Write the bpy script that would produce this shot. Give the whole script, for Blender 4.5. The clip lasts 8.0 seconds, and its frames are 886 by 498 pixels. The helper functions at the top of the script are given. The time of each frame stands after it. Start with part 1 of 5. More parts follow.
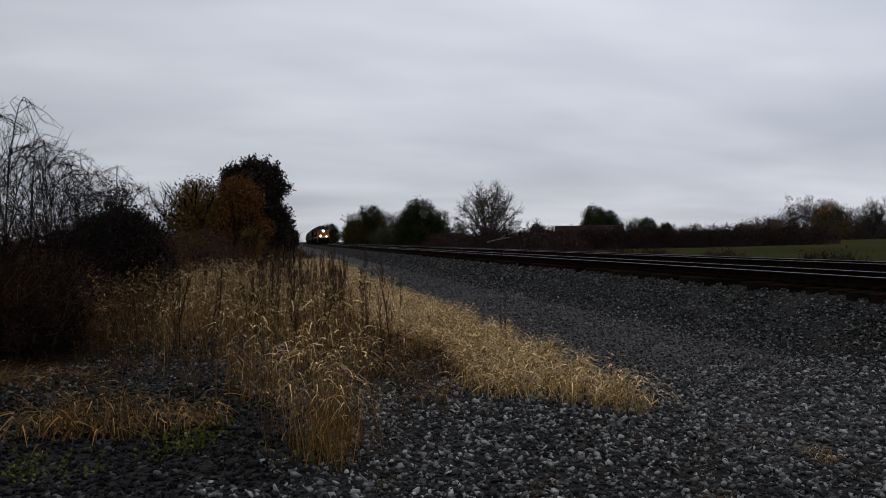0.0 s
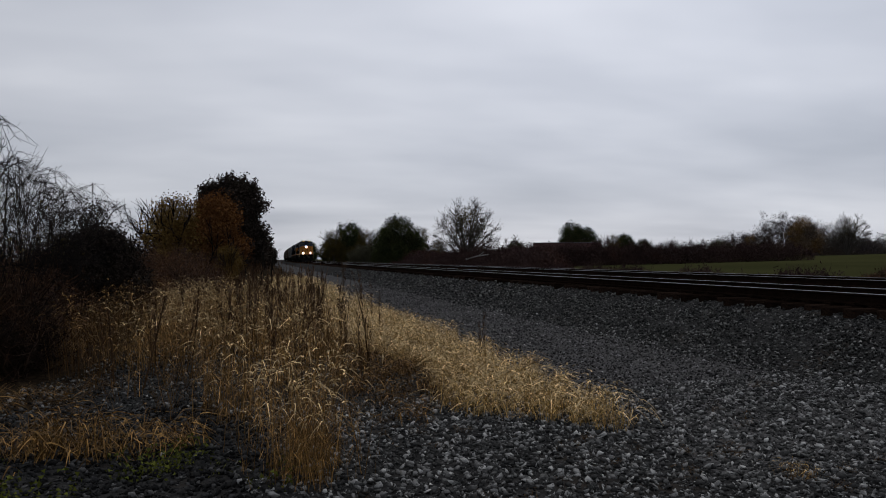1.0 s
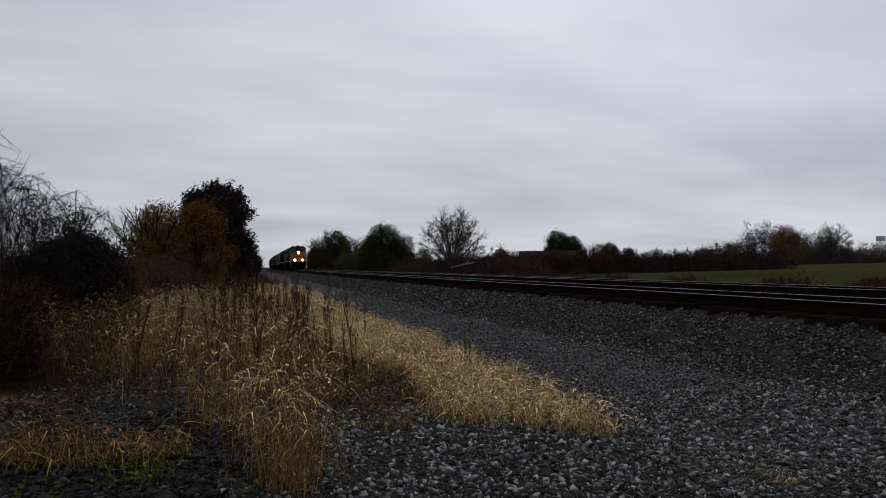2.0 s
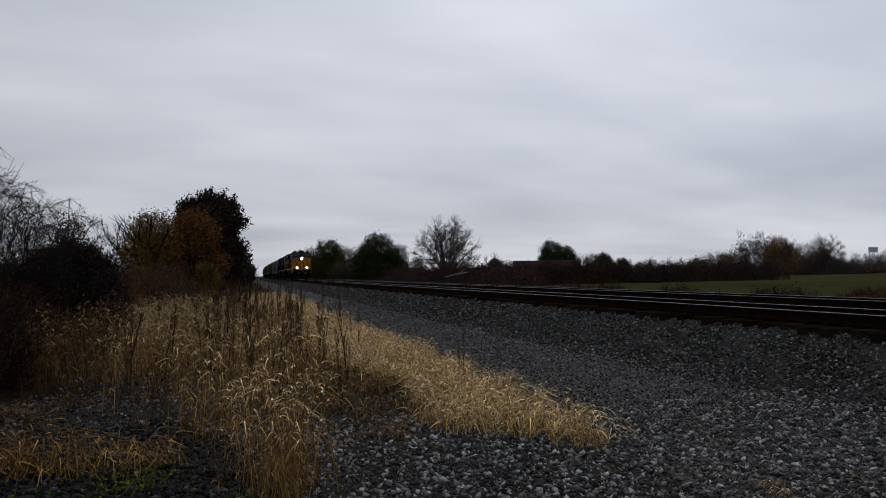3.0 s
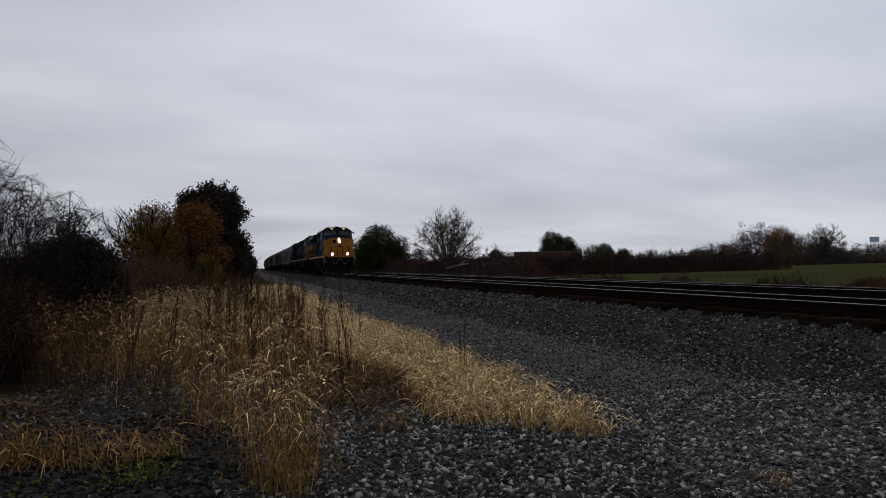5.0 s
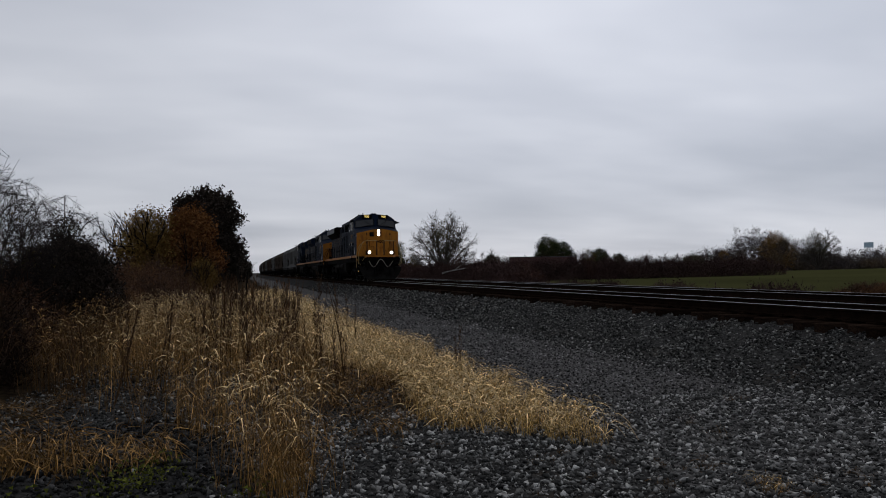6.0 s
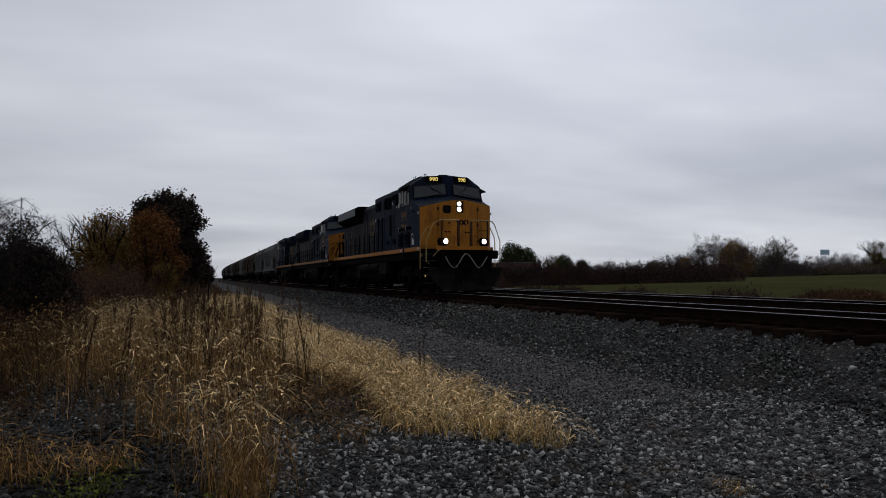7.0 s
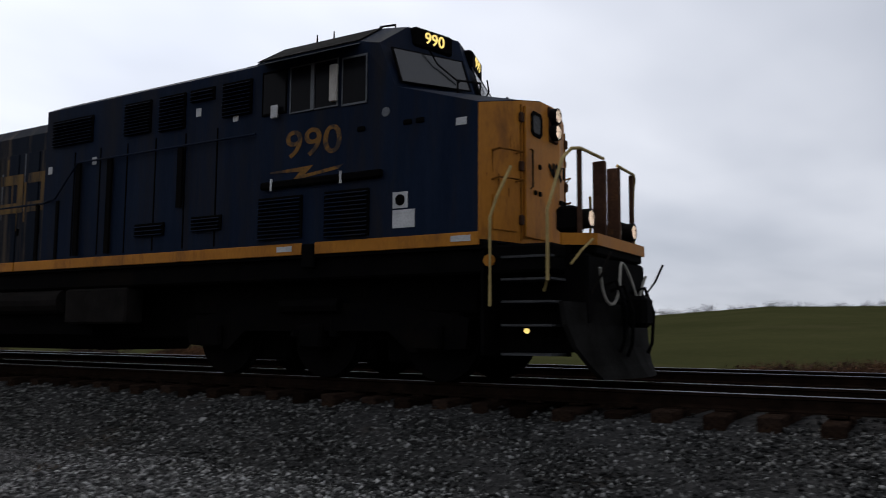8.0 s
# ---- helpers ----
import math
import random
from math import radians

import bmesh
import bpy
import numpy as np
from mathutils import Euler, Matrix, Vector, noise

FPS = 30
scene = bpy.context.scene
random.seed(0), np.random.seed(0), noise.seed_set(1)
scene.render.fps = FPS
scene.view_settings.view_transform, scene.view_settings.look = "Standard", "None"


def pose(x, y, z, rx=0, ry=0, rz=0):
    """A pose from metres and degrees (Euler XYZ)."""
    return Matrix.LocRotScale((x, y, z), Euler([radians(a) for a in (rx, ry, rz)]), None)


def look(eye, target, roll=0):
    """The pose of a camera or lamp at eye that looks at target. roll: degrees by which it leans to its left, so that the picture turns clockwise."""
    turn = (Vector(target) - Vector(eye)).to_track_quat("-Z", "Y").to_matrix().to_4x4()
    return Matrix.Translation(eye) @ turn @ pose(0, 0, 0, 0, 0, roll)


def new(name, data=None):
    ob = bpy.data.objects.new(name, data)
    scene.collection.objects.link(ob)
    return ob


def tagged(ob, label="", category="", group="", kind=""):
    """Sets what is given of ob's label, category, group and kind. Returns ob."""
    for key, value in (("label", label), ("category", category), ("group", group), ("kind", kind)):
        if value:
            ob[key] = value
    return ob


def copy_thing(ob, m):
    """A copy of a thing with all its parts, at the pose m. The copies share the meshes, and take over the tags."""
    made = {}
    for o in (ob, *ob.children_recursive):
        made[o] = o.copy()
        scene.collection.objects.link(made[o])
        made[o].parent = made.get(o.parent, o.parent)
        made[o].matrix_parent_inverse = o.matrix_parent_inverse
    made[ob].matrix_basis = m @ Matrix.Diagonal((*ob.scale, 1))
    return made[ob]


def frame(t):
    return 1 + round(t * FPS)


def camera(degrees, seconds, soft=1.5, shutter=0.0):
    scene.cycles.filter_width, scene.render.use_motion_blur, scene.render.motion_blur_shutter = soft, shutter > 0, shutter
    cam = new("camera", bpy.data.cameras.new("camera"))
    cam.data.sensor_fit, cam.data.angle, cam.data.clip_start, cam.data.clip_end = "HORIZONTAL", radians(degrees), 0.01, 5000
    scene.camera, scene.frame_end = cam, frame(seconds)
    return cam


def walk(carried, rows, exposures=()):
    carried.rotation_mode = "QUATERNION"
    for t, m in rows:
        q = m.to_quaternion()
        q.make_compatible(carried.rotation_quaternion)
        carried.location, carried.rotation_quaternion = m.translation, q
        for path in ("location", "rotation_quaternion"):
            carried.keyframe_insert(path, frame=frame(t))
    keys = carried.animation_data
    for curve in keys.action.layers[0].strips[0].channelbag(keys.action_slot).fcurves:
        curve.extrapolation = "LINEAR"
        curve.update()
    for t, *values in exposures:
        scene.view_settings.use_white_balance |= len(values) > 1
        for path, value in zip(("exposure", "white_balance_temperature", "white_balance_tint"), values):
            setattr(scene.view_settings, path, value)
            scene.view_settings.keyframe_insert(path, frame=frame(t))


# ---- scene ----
EYE = 1.55            # eye above the ground by the lane
RAIL = 0.96           # top of rail
TRACK, TRACK_2 = 9.756, 14.67   # centre lines beside the camera
SPEED, NOSE = 25.9, 2.91        # train, metres a second; front coupler at the end of the clip

cam = camera(56.15, 8.0, soft=0.95, shutter=0.07)
TURNS = (  # seconds, yaw to the right of the track, pitch, lean to the right
    (0.0, 11.13, -0.55, 0.28), (0.5, 12.30, 0.12, 0.35), (1.0, 12.61, 0.62, 0.45), (1.5, 13.32, 0.68, 0.45),
    (1.7, 13.45, 0.96, 0.4), (2.8, 13.98, 1.45, 0.2), (3.0, 14.01, 1.83, 0.15), (3.5, 13.68, 1.18, 0.29), (4.0, 13.88, 1.16, 0.30),
    (4.5, 13.92, 1.13, 0.36), (6.0, 14.25, 1.57, 0.30), (6.5, 15.09, 1.52, 0.20), (7.0, 16.70, 1.94, 0.12),
    (7.4, 21.48, 2.50, 0.25), (7.5, 23.86, 2.66, 0.15), (7.6, 26.94, 2.83, 0.15), (7.7, 32.60, 3.01, 0.10),
    (7.8, 40.34, 3.76, 0.0), (7.9, 49.90, 4.78, -0.4), (8.0, 58.64, 5.85, -0.35))


def aim(yaw, pitch, lean):
    eye, a, b = Vector((0, 0, EYE)), radians(yaw), radians(pitch)
    return look(eye, eye + Vector((math.sin(a) * math.cos(b), math.cos(a) * math.cos(b), math.sin(b))), -lean)


walk(cam, [(t, aim(a, b, c)) for t, a, b, c in TURNS],
     exposures=[(0.0, 0.0), (7.0, 0.0), (7.4, 0.05), (7.6, 0.14), (7.8, 0.32), (8.0, 0.5)])

# ---- sky and sun: a closed overcast ----
world = bpy.data.worlds.new("overcast_sky")
scene.world = world
world.use_nodes = True


class Nodes:
    """Short hand for building a node tree."""

    def __init__(self, tree):
        self.tree = tree
        tree.nodes.clear()

    def add(self, kind, inputs=(), **props):
        n = self.tree.nodes.new(kind)
        for k, v in props.items():
            setattr(n, k, v)
        for key, v in dict(inputs).items():
            if isinstance(v, bpy.types.NodeSocket):
                self.tree.links.new(v, n.inputs[key])
            else:
                n.inputs[key].default_value = v
        return n

    def ramp(self, fac, stops):
        n = self.add("ShaderNodeValToRGB", {"Fac": fac})
        el = n.color_ramp.elements
        while len(el) < len(stops):
            el.new(0.5)
        for e, (p, c) in zip(el, stops):
            e.position, e.color = p, (*c, 1)
        return n.outputs["Color"]

    def math(self, op, a, b=0.0):
        return self.add("ShaderNodeMath", {0: a, 1: b}, operation=op).outputs[0]

    def mix(self, fac, a, b, blend="MIX"):
        n = self.add("ShaderNodeMix", data_type="RGBA", blend_type=blend)
        for key, v in ((0, fac), (6, a), (7, b)):
            if isinstance(v, bpy.types.NodeSocket):
                self.tree.links.new(v, n.inputs[key])
            else:
                n.inputs[key].default_value = v if key == 0 else (*v, 1)
        return n.outputs[2]


def build_sky():
    n = Nodes(world.node_tree)
    nishita = n.add("ShaderNodeTexSky", sky_type="NISHITA", sun_disc=False, sun_elevation=radians(35), sun_rotation=radians(20))
    way = n.add("ShaderNodeTexCoord").outputs["Generated"]
    xyz = n.add("ShaderNodeSeparateXYZ", {0: way})
    up = n.math("ADD", n.math("ABSOLUTE", xyz.outputs[2]), 0.16)
    flat = n.add("ShaderNodeCombineXYZ", {0: n.math("DIVIDE", xyz.outputs[0], up), 1: n.math("DIVIDE", xyz.outputs[1], up), 2: 0.0}).outputs[0]
    turn = n.add("ShaderNodeMapping", {0: flat, "Location": (0.85, 0.3, 0), "Rotation": (0, 0, radians(15)), "Scale": (0.5, 0.75, 1)}).outputs[0]
    big = n.add("ShaderNodeTexNoise", {"Vector": turn, "Scale": 0.62, "Detail": 3.5, "Roughness": 0.45, "Distortion": 0.5}).outputs[0]
    small = n.add("ShaderNodeTexNoise", {"Vector": turn, "Scale": 2.2, "Detail": 3.0, "Roughness": 0.5}).outputs[0]
    tone = n.math("ADD", n.math("MULTIPLY", big, 0.75), n.math("MULTIPLY", small, 0.25))
    cloud = n.ramp(tone, [(0.34, (0.408, 0.44, 0.514)), (0.45, (0.516, 0.545, 0.621)), (0.57, (0.655, 0.68, 0.752)), (0.68, (0.865, 0.885, 0.95))])
    toward = n.add("ShaderNodeVectorMath", {0: way, 1: Vector((math.sin(radians(29)) * 0.83, math.cos(radians(29)) * 0.83, 0.56))}, operation="DOT_PRODUCT").outputs["Value"]
    shine = n.math("ADD", n.math("MULTIPLY", n.math("POWER", n.math("MAXIMUM", toward, 0.0), 5.0), 0.54), 0.665)
    cloud = n.add("ShaderNodeVectorMath", {0: cloud, "Scale": shine}, operation="SCALE").outputs[0]
    veil = n.add("ShaderNodeBackground", {"Color": cloud, "Strength": 1.13})
    clear = n.add("ShaderNodeBackground", {"Color": nishita.outputs[0], "Strength": 0.05})
    both = n.add("ShaderNodeMixShader", {0: 0.93, 1: clear.outputs[0], 2: veil.outputs[0]})
    n.add("ShaderNodeOutputWorld", {0: both.outputs[0]})


build_sky()
sun = new("sun", bpy.data.lights.new("sun", "SUN"))
sun.data.energy, sun.data.angle, sun.data.color = 0.5, radians(40), (1.0, 0.96, 0.9)
sun.matrix_world = look((30, 80, 90), (0, 10, 0))


# ---- materials ----
def surface(name, one, two, rough=0.8, scale=3.0, metal=0.0, bump=0.2, fine=40.0, each=0.0, stain=None, stain_at=(0.55, 0.7), stain_scale=0.6, whole=0.0, stretch=(1, 1, 1), gloss=0.5):
    """Two tones mixed by noise, a stain at a larger scale, fine relief; each and whole vary the tone by island and by object."""
    m = bpy.data.materials.new(name)
    m.use_nodes = True
    n = Nodes(m.node_tree)
    at = n.add("ShaderNodeMapping", {0: n.add("ShaderNodeTexCoord").outputs["Object"], "Scale": stretch}).outputs[0]
    low = n.add("ShaderNodeTexNoise", {"Vector": at, "Scale": scale, "Detail": 6.0, "Roughness": 0.65}).outputs[0]
    high = n.add("ShaderNodeTexNoise", {"Vector": at, "Scale": fine, "Detail": 3.0, "Roughness": 0.6}).outputs[0]
    color = n.mix(n.ramp(low, [(0.35, (0, 0, 0)), (0.65, (1, 1, 1))]), one, two)
    if stain:
        wide = n.add("ShaderNodeTexNoise", {"Vector": at, "Scale": stain_scale, "Detail": 7.0, "Roughness": 0.7}).outputs[0]
        color = n.mix(n.ramp(wide, [(stain_at[0], (0, 0, 0)), (stain_at[1], (1, 1, 1))]), color, stain)
    value = 1.0
    if each:
        r = n.add("ShaderNodeNewGeometry").outputs["Random Per Island"]
        value = n.math("ADD", n.math("MULTIPLY", n.math("POWER", r, 3.5), 4.5 * each), 1 - each)
    if whole:
        r = n.add("ShaderNodeObjectInfo").outputs["Random"]
        value = n.math("MULTIPLY", n.math("ADD", n.math("MULTIPLY", r, 2 * whole), 1 - whole), value)
    value = n.math("MULTIPLY", n.math("ADD", n.math("MULTIPLY", high, 0.5), 0.75), value)
    color = n.add("ShaderNodeHueSaturation", {"Color": color, "Value": value}).outputs[0]
    lift = n.add("ShaderNodeBump", {"Strength": bump, "Distance": 0.02, "Height": high}).outputs[0]
    rgh = n.math("ADD", n.math("MULTIPLY", low, 0.3), rough - 0.15)
    b = n.add("ShaderNodeBsdfPrincipled", {"Base Color": color, "Roughness": rgh, "Metallic": metal, "Normal": lift, "Specular IOR Level": gloss})
    n.add("ShaderNodeOutputMaterial", {0: b.outputs[0]})
    return m


def glow(name, color, strength):
    m = bpy.data.materials.new(name)
    m.use_nodes = True
    n = Nodes(m.node_tree)
    e = n.add("ShaderNodeEmission", {"Color": (*color, 1), "Strength": strength})
    n.add("ShaderNodeOutputMaterial", {0: e.outputs[0]})
    return m


STONE = surface("ballast_stone", (0.072, 0.072, 0.070), (0.175, 0.171, 0.163), 0.8, 9, bump=0.5, fine=60, each=0.77, gloss=0.15)
BANK_STONE = surface("bank_stone", (0.034, 0.034, 0.033), (0.090, 0.089, 0.084), 0.85, 9, bump=0.5, fine=60, each=0.82, gloss=0.1)
DARK_STONE = surface("darker_stone", (0.016, 0.016, 0.017), (0.048, 0.047, 0.045), 0.9, 9, bump=0.5, fine=60, each=0.74, gloss=0.08)
PALE_STONE = surface("pale_stone", (0.26, 0.26, 0.25), (0.40, 0.39, 0.37), 0.85, 12, bump=0.5, fine=50, stain=(0.16, 0.15, 0.13), gloss=0.1)
ROAD_STONE = surface("lane_stone", (0.054, 0.052, 0.052), (0.114, 0.109, 0.107), 0.9, 9, bump=0.4, fine=60, each=0.74, gloss=0.1)
GRIT = surface("gravel_bed", (0.018, 0.018, 0.018), (0.052, 0.050, 0.048), 0.95, 14, bump=0.9, fine=70, stain=(0.045, 0.036, 0.028), gloss=0.0)
LANE = surface("lane_gravel", (0.026, 0.025, 0.025), (0.125, 0.120, 0.117), 0.95, 26, bump=1.0, fine=45, stain=(0.105, 0.100, 0.098), stain_scale=0.3, gloss=0.0)
SOIL = surface("littered_soil", (0.012, 0.009, 0.006), (0.035, 0.025, 0.016), 0.95, 6, bump=0.8, fine=45, stain=(0.022, 0.014, 0.009), gloss=0.0)
FIELD = surface("winter_field", (0.036, 0.037, 0.015), (0.050, 0.050, 0.020), 0.95, 0.05, bump=0.5, fine=3, stain=(0.060, 0.054, 0.026), stain_scale=0.02, gloss=0.0)
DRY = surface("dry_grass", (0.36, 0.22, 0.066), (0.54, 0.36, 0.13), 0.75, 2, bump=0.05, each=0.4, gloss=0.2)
DRY_TALL = surface("dry_grass_stem", (0.125, 0.068, 0.020), (0.29, 0.165, 0.054), 0.8, 1.3, bump=0.05, each=0.45, gloss=0.1)
SEED = surface("pale_seed_head", (0.42, 0.285, 0.120), (0.63, 0.455, 0.225), 0.75, 2, bump=0.05, each=0.4, gloss=0.2)
WINDSHIELD = surface("windshield_glass", (0.010, 0.011, 0.013), (0.016, 0.017, 0.019), 0.22, 1, bump=0.0, gloss=0.4)
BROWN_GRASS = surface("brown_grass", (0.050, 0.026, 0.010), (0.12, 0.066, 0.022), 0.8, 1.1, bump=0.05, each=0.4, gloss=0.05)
WEED = surface("brown_weed", (0.045, 0.026, 0.015), (0.10, 0.058, 0.030), 0.9, 2, bump=0.05, each=0.3, gloss=0.05)
GREEN_WEED = surface("green_weed", (0.05, 0.06, 0.010), (0.11, 0.115, 0.02), 0.8, 3, bump=0.05, each=0.3, gloss=0.05)
BRUSH = surface("dead_brush", (0.034, 0.021, 0.016), (0.078, 0.047, 0.033), 0.95, 1.2, bump=0.05, each=0.3, stain=(0.115, 0.058, 0.026), stain_at=(0.47, 0.62), stain_scale=0.5, gloss=0.02)
# Brush colour darkened to carry the shade inside the dense near thicket.
SHADED_BRUSH = surface("shaded_brush", (0.014, 0.010, 0.008), (0.036, 0.022, 0.015), 0.95, 1.2, bump=0.05, each=0.3, stain=(0.055, 0.028, 0.014), stain_at=(0.5, 0.66), stain_scale=0.6, gloss=0.02)
BARK = surface("bark", (0.010, 0.008, 0.008), (0.024, 0.020, 0.018), 0.95, 5, bump=0.5, fine=50, gloss=0.02)
PALE_BARK = surface("pale_bark", (0.04, 0.035, 0.032), (0.08, 0.07, 0.062), 0.95, 5, bump=0.5, fine=50, gloss=0.02)
LEAF_DARK = surface("dark_leaf", (0.020, 0.016, 0.014), (0.048, 0.037, 0.029), 0.9, 0.7, bump=0.05, each=0.22, gloss=0.03)
LEAF_RUST = surface("rust_leaf", (0.090, 0.040, 0.016), (0.185, 0.083, 0.026), 0.9, 0.5, bump=0.05, each=0.22, stain=(0.06, 0.036, 0.020), stain_scale=0.5, gloss=0.03)
LEAF_OLIVE = surface("olive_leaf", (0.035, 0.032, 0.010), (0.09, 0.062, 0.016), 0.9, 0.7, bump=0.05, each=0.22, gloss=0.03)
LEAF_AMBER = surface("amber_leaf", (0.10, 0.060, 0.018), (0.20, 0.125, 0.036), 0.9, 0.5, bump=0.05, each=0.22, gloss=0.03)
LEAF_GOLD = surface("gold_leaf", (0.10, 0.062, 0.024), (0.20, 0.115, 0.034), 0.9, 0.2, bump=0.05, each=0.22, gloss=0.0)
LEAF_GREEN = surface("green_leaf", (0.017, 0.023, 0.010), (0.045, 0.050, 0.019), 0.9, 0.5, bump=0.05, each=0.22, gloss=0.0)
HEDGE = surface("hedge_twigs", (0.030, 0.019, 0.018), (0.066, 0.042, 0.037), 0.95, 0.3, bump=0.05, each=0.22, stain=(0.070, 0.034, 0.024), stain_scale=0.12, gloss=0.0)
# Twig brown lightened towards grey: the distance haze is mixed into the colour.
TWIGS = surface("hazed_far_twigs", (0.040, 0.034, 0.035), (0.078, 0.064, 0.060), 0.95, 0.06, bump=0.05, each=0.22, stain=(0.105, 0.074, 0.040), stain_scale=0.03, gloss=0.0)
STEEL = surface("rail_head", (0.15, 0.15, 0.16), (0.23, 0.23, 0.24), 0.36, 3, metal=1.0, bump=0.02, fine=30)
RUST = surface("rusty_rail_side", (0.006, 0.004, 0.003), (0.014, 0.0085, 0.006), 0.95, 5, bump=0.3, gloss=0.0)
TIE = surface("creosoted_tie", (0.009, 0.006, 0.005), (0.027, 0.017, 0.012), 0.95, 4, bump=0.6, fine=50, whole=0.6, stretch=(1, 8, 8), stain=(0.036, 0.019, 0.011), stain_scale=1.5, gloss=0.0)
NAVY = surface("navy_paint", (0.0046, 0.0088, 0.0205), (0.0084, 0.0140, 0.0285), 0.58, 1.2, bump=0.06, fine=25, stain=(0.018, 0.016, 0.015), stain_at=(0.46, 0.76), stain_scale=0.7, stretch=(1, 3, 0.4), gloss=0.02)
HOOD = surface("weathered_hood_paint", (0.006, 0.009, 0.016), (0.011, 0.014, 0.021), 0.65, 1.5, bump=0.08, fine=25, stain=(0.095, 0.070, 0.045), stain_at=(0.50, 0.72), stain_scale=0.9, stretch=(1, 4, 0.22), gloss=0.02)
# The yellow darkened for trailing engines: shade of the engine ahead, in the colour.
SHADED_YELLOW = surface("shaded_yellow_paint", (0.19, 0.072, 0.009), (0.26, 0.10, 0.012), 0.6, 1.5, bump=0.06, fine=25, stain=(0.07, 0.028, 0.009), stain_at=(0.48, 0.75), stain_scale=1.2, stretch=(1, 1, 0.4), gloss=0.1)
WORN = surface("worn_letter_paint", (0.10, 0.060, 0.020), (0.16, 0.094, 0.030), 0.7, 5, bump=0.06, fine=25, stain=(0.02, 0.018, 0.018), stain_at=(0.44, 0.62), stain_scale=2.5, stretch=(1, 3, 0.4), gloss=0.08)
YELLOW = surface("yellow_paint", (0.285, 0.108, 0.011), (0.36, 0.142, 0.015), 0.58, 1.5, bump=0.06, fine=25, stain=(0.105, 0.038, 0.010), stain_at=(0.50, 0.74), stain_scale=1.9, stretch=(1, 1, 0.4), gloss=0.12)
GRIME = surface("rust_grime", (0.11, 0.045, 0.012), (0.19, 0.078, 0.016), 0.9, 6, bump=0.1, gloss=0.0)
FADED = surface("faded_yellow_paint", (0.13, 0.062, 0.014), (0.19, 0.094, 0.022), 0.7, 4, bump=0.06, fine=25, stain=(0.035, 0.026, 0.022), stain_at=(0.46, 0.6), stain_scale=3.5, gloss=0.1)
STEP = surface("worn_step_edge", (0.030, 0.031, 0.033), (0.052, 0.053, 0.056), 0.7, 6, bump=0.1, stain=(0.012, 0.010, 0.009), stain_scale=3, gloss=0.08)
POST_RUST = surface("rusted_post", (0.030, 0.015, 0.010), (0.062, 0.032, 0.020), 0.85, 6, bump=0.2, stain=(0.10, 0.05, 0.02), stain_scale=4, gloss=0.05)
# On running gear and underside these two tones also hold the shade there.
BLACK = surface("sooty_shaded_black", (0.0015, 0.0015, 0.0016), (0.0035, 0.003, 0.003), 0.85, 3, bump=0.2, stain=(0.006, 0.0045, 0.0035), stain_scale=1.0, gloss=0.02)
GREY_STEEL = surface("dusty_shaded_steel", (0.005, 0.0045, 0.004), (0.013, 0.011, 0.010), 0.9, 3, bump=0.2, stain=(0.010, 0.006, 0.004), gloss=0.03)
WHITE = surface("white_plate", (0.34, 0.34, 0.34), (0.44, 0.44, 0.44), 0.6, 5, bump=0.02, gloss=0.1)
PALE_HOSE = surface("pale_hose", (0.20, 0.19, 0.165), (0.28, 0.265, 0.23), 0.7, 5, bump=0.1, gloss=0.1)
RAILING = surface("worn_yellow_rail", (0.26, 0.19, 0.07), (0.34, 0.25, 0.10), 0.6, 6, bump=0.1, stain=(0.08, 0.055, 0.03), gloss=0.15)
AWNING = surface("grey_metal", (0.07, 0.075, 0.085), (0.11, 0.115, 0.125), 0.6, 4, bump=0.05, gloss=0.15)
CURTAIN = surface("cab_curtain", (0.32, 0.30, 0.27), (0.42, 0.40, 0.36), 0.8, 4, bump=0.1)
GLASS = surface("dark_side_glass", (0.003, 0.003, 0.004), (0.005, 0.005, 0.006), 0.25, 1, bump=0.0, gloss=0.05)
HOPPER = surface("grey_hopper_paint", (0.075, 0.076, 0.074), (0.125, 0.122, 0.117), 0.8, 0.8, bump=0.08, stain=(0.045, 0.034, 0.026), stain_scale=0.7, stretch=(1, 2, 0.35), whole=0.25, gloss=0.0)
HOPPER_DARK = surface("brown_hopper_paint", (0.034, 0.027, 0.022), (0.062, 0.050, 0.040), 0.85, 0.8, bump=0.08, stain=(0.02, 0.015, 0.012), stretch=(1, 2, 0.35), whole=0.4, gloss=0.0)
LEAF_PALE = surface("grey_green_leaf", (0.048, 0.046, 0.030), (0.095, 0.088, 0.056), 0.9, 0.5, bump=0.05, each=0.22, gloss=0.0)
PLOW = surface("dusty_plow", (0.0035, 0.0033, 0.003), (0.012, 0.0115, 0.011), 0.9, 2.2, bump=0.2, stain=(0.003, 0.0025, 0.002), stain_scale=1.6, gloss=0.02)
BARN_RED = surface("barn_red", (0.022, 0.010, 0.010), (0.036, 0.016, 0.015), 0.9, 1, bump=0.1, stain=(0.018, 0.010, 0.009), stretch=(3, 3, 0.3), gloss=0.02)
BARN_ROOF = surface("barn_roof", (0.04, 0.04, 0.044), (0.06, 0.06, 0.064), 0.8, 1, bump=0.1, gloss=0.0)
POST = surface("weathered_post", (0.008, 0.007, 0.006), (0.02, 0.017, 0.014), 0.95, 6, bump=0.4, gloss=0.0)
TOWER = surface("pale_blue_tank", (0.30, 0.42, 0.52), (0.36, 0.48, 0.58), 0.5, 1, bump=0.02)
LAMP = glow("headlamp_glow", (1.0, 0.88, 0.74), 150.0)
DIGITS = glow("lit_digits", (1.0, 0.74, 0.22), 0.8)


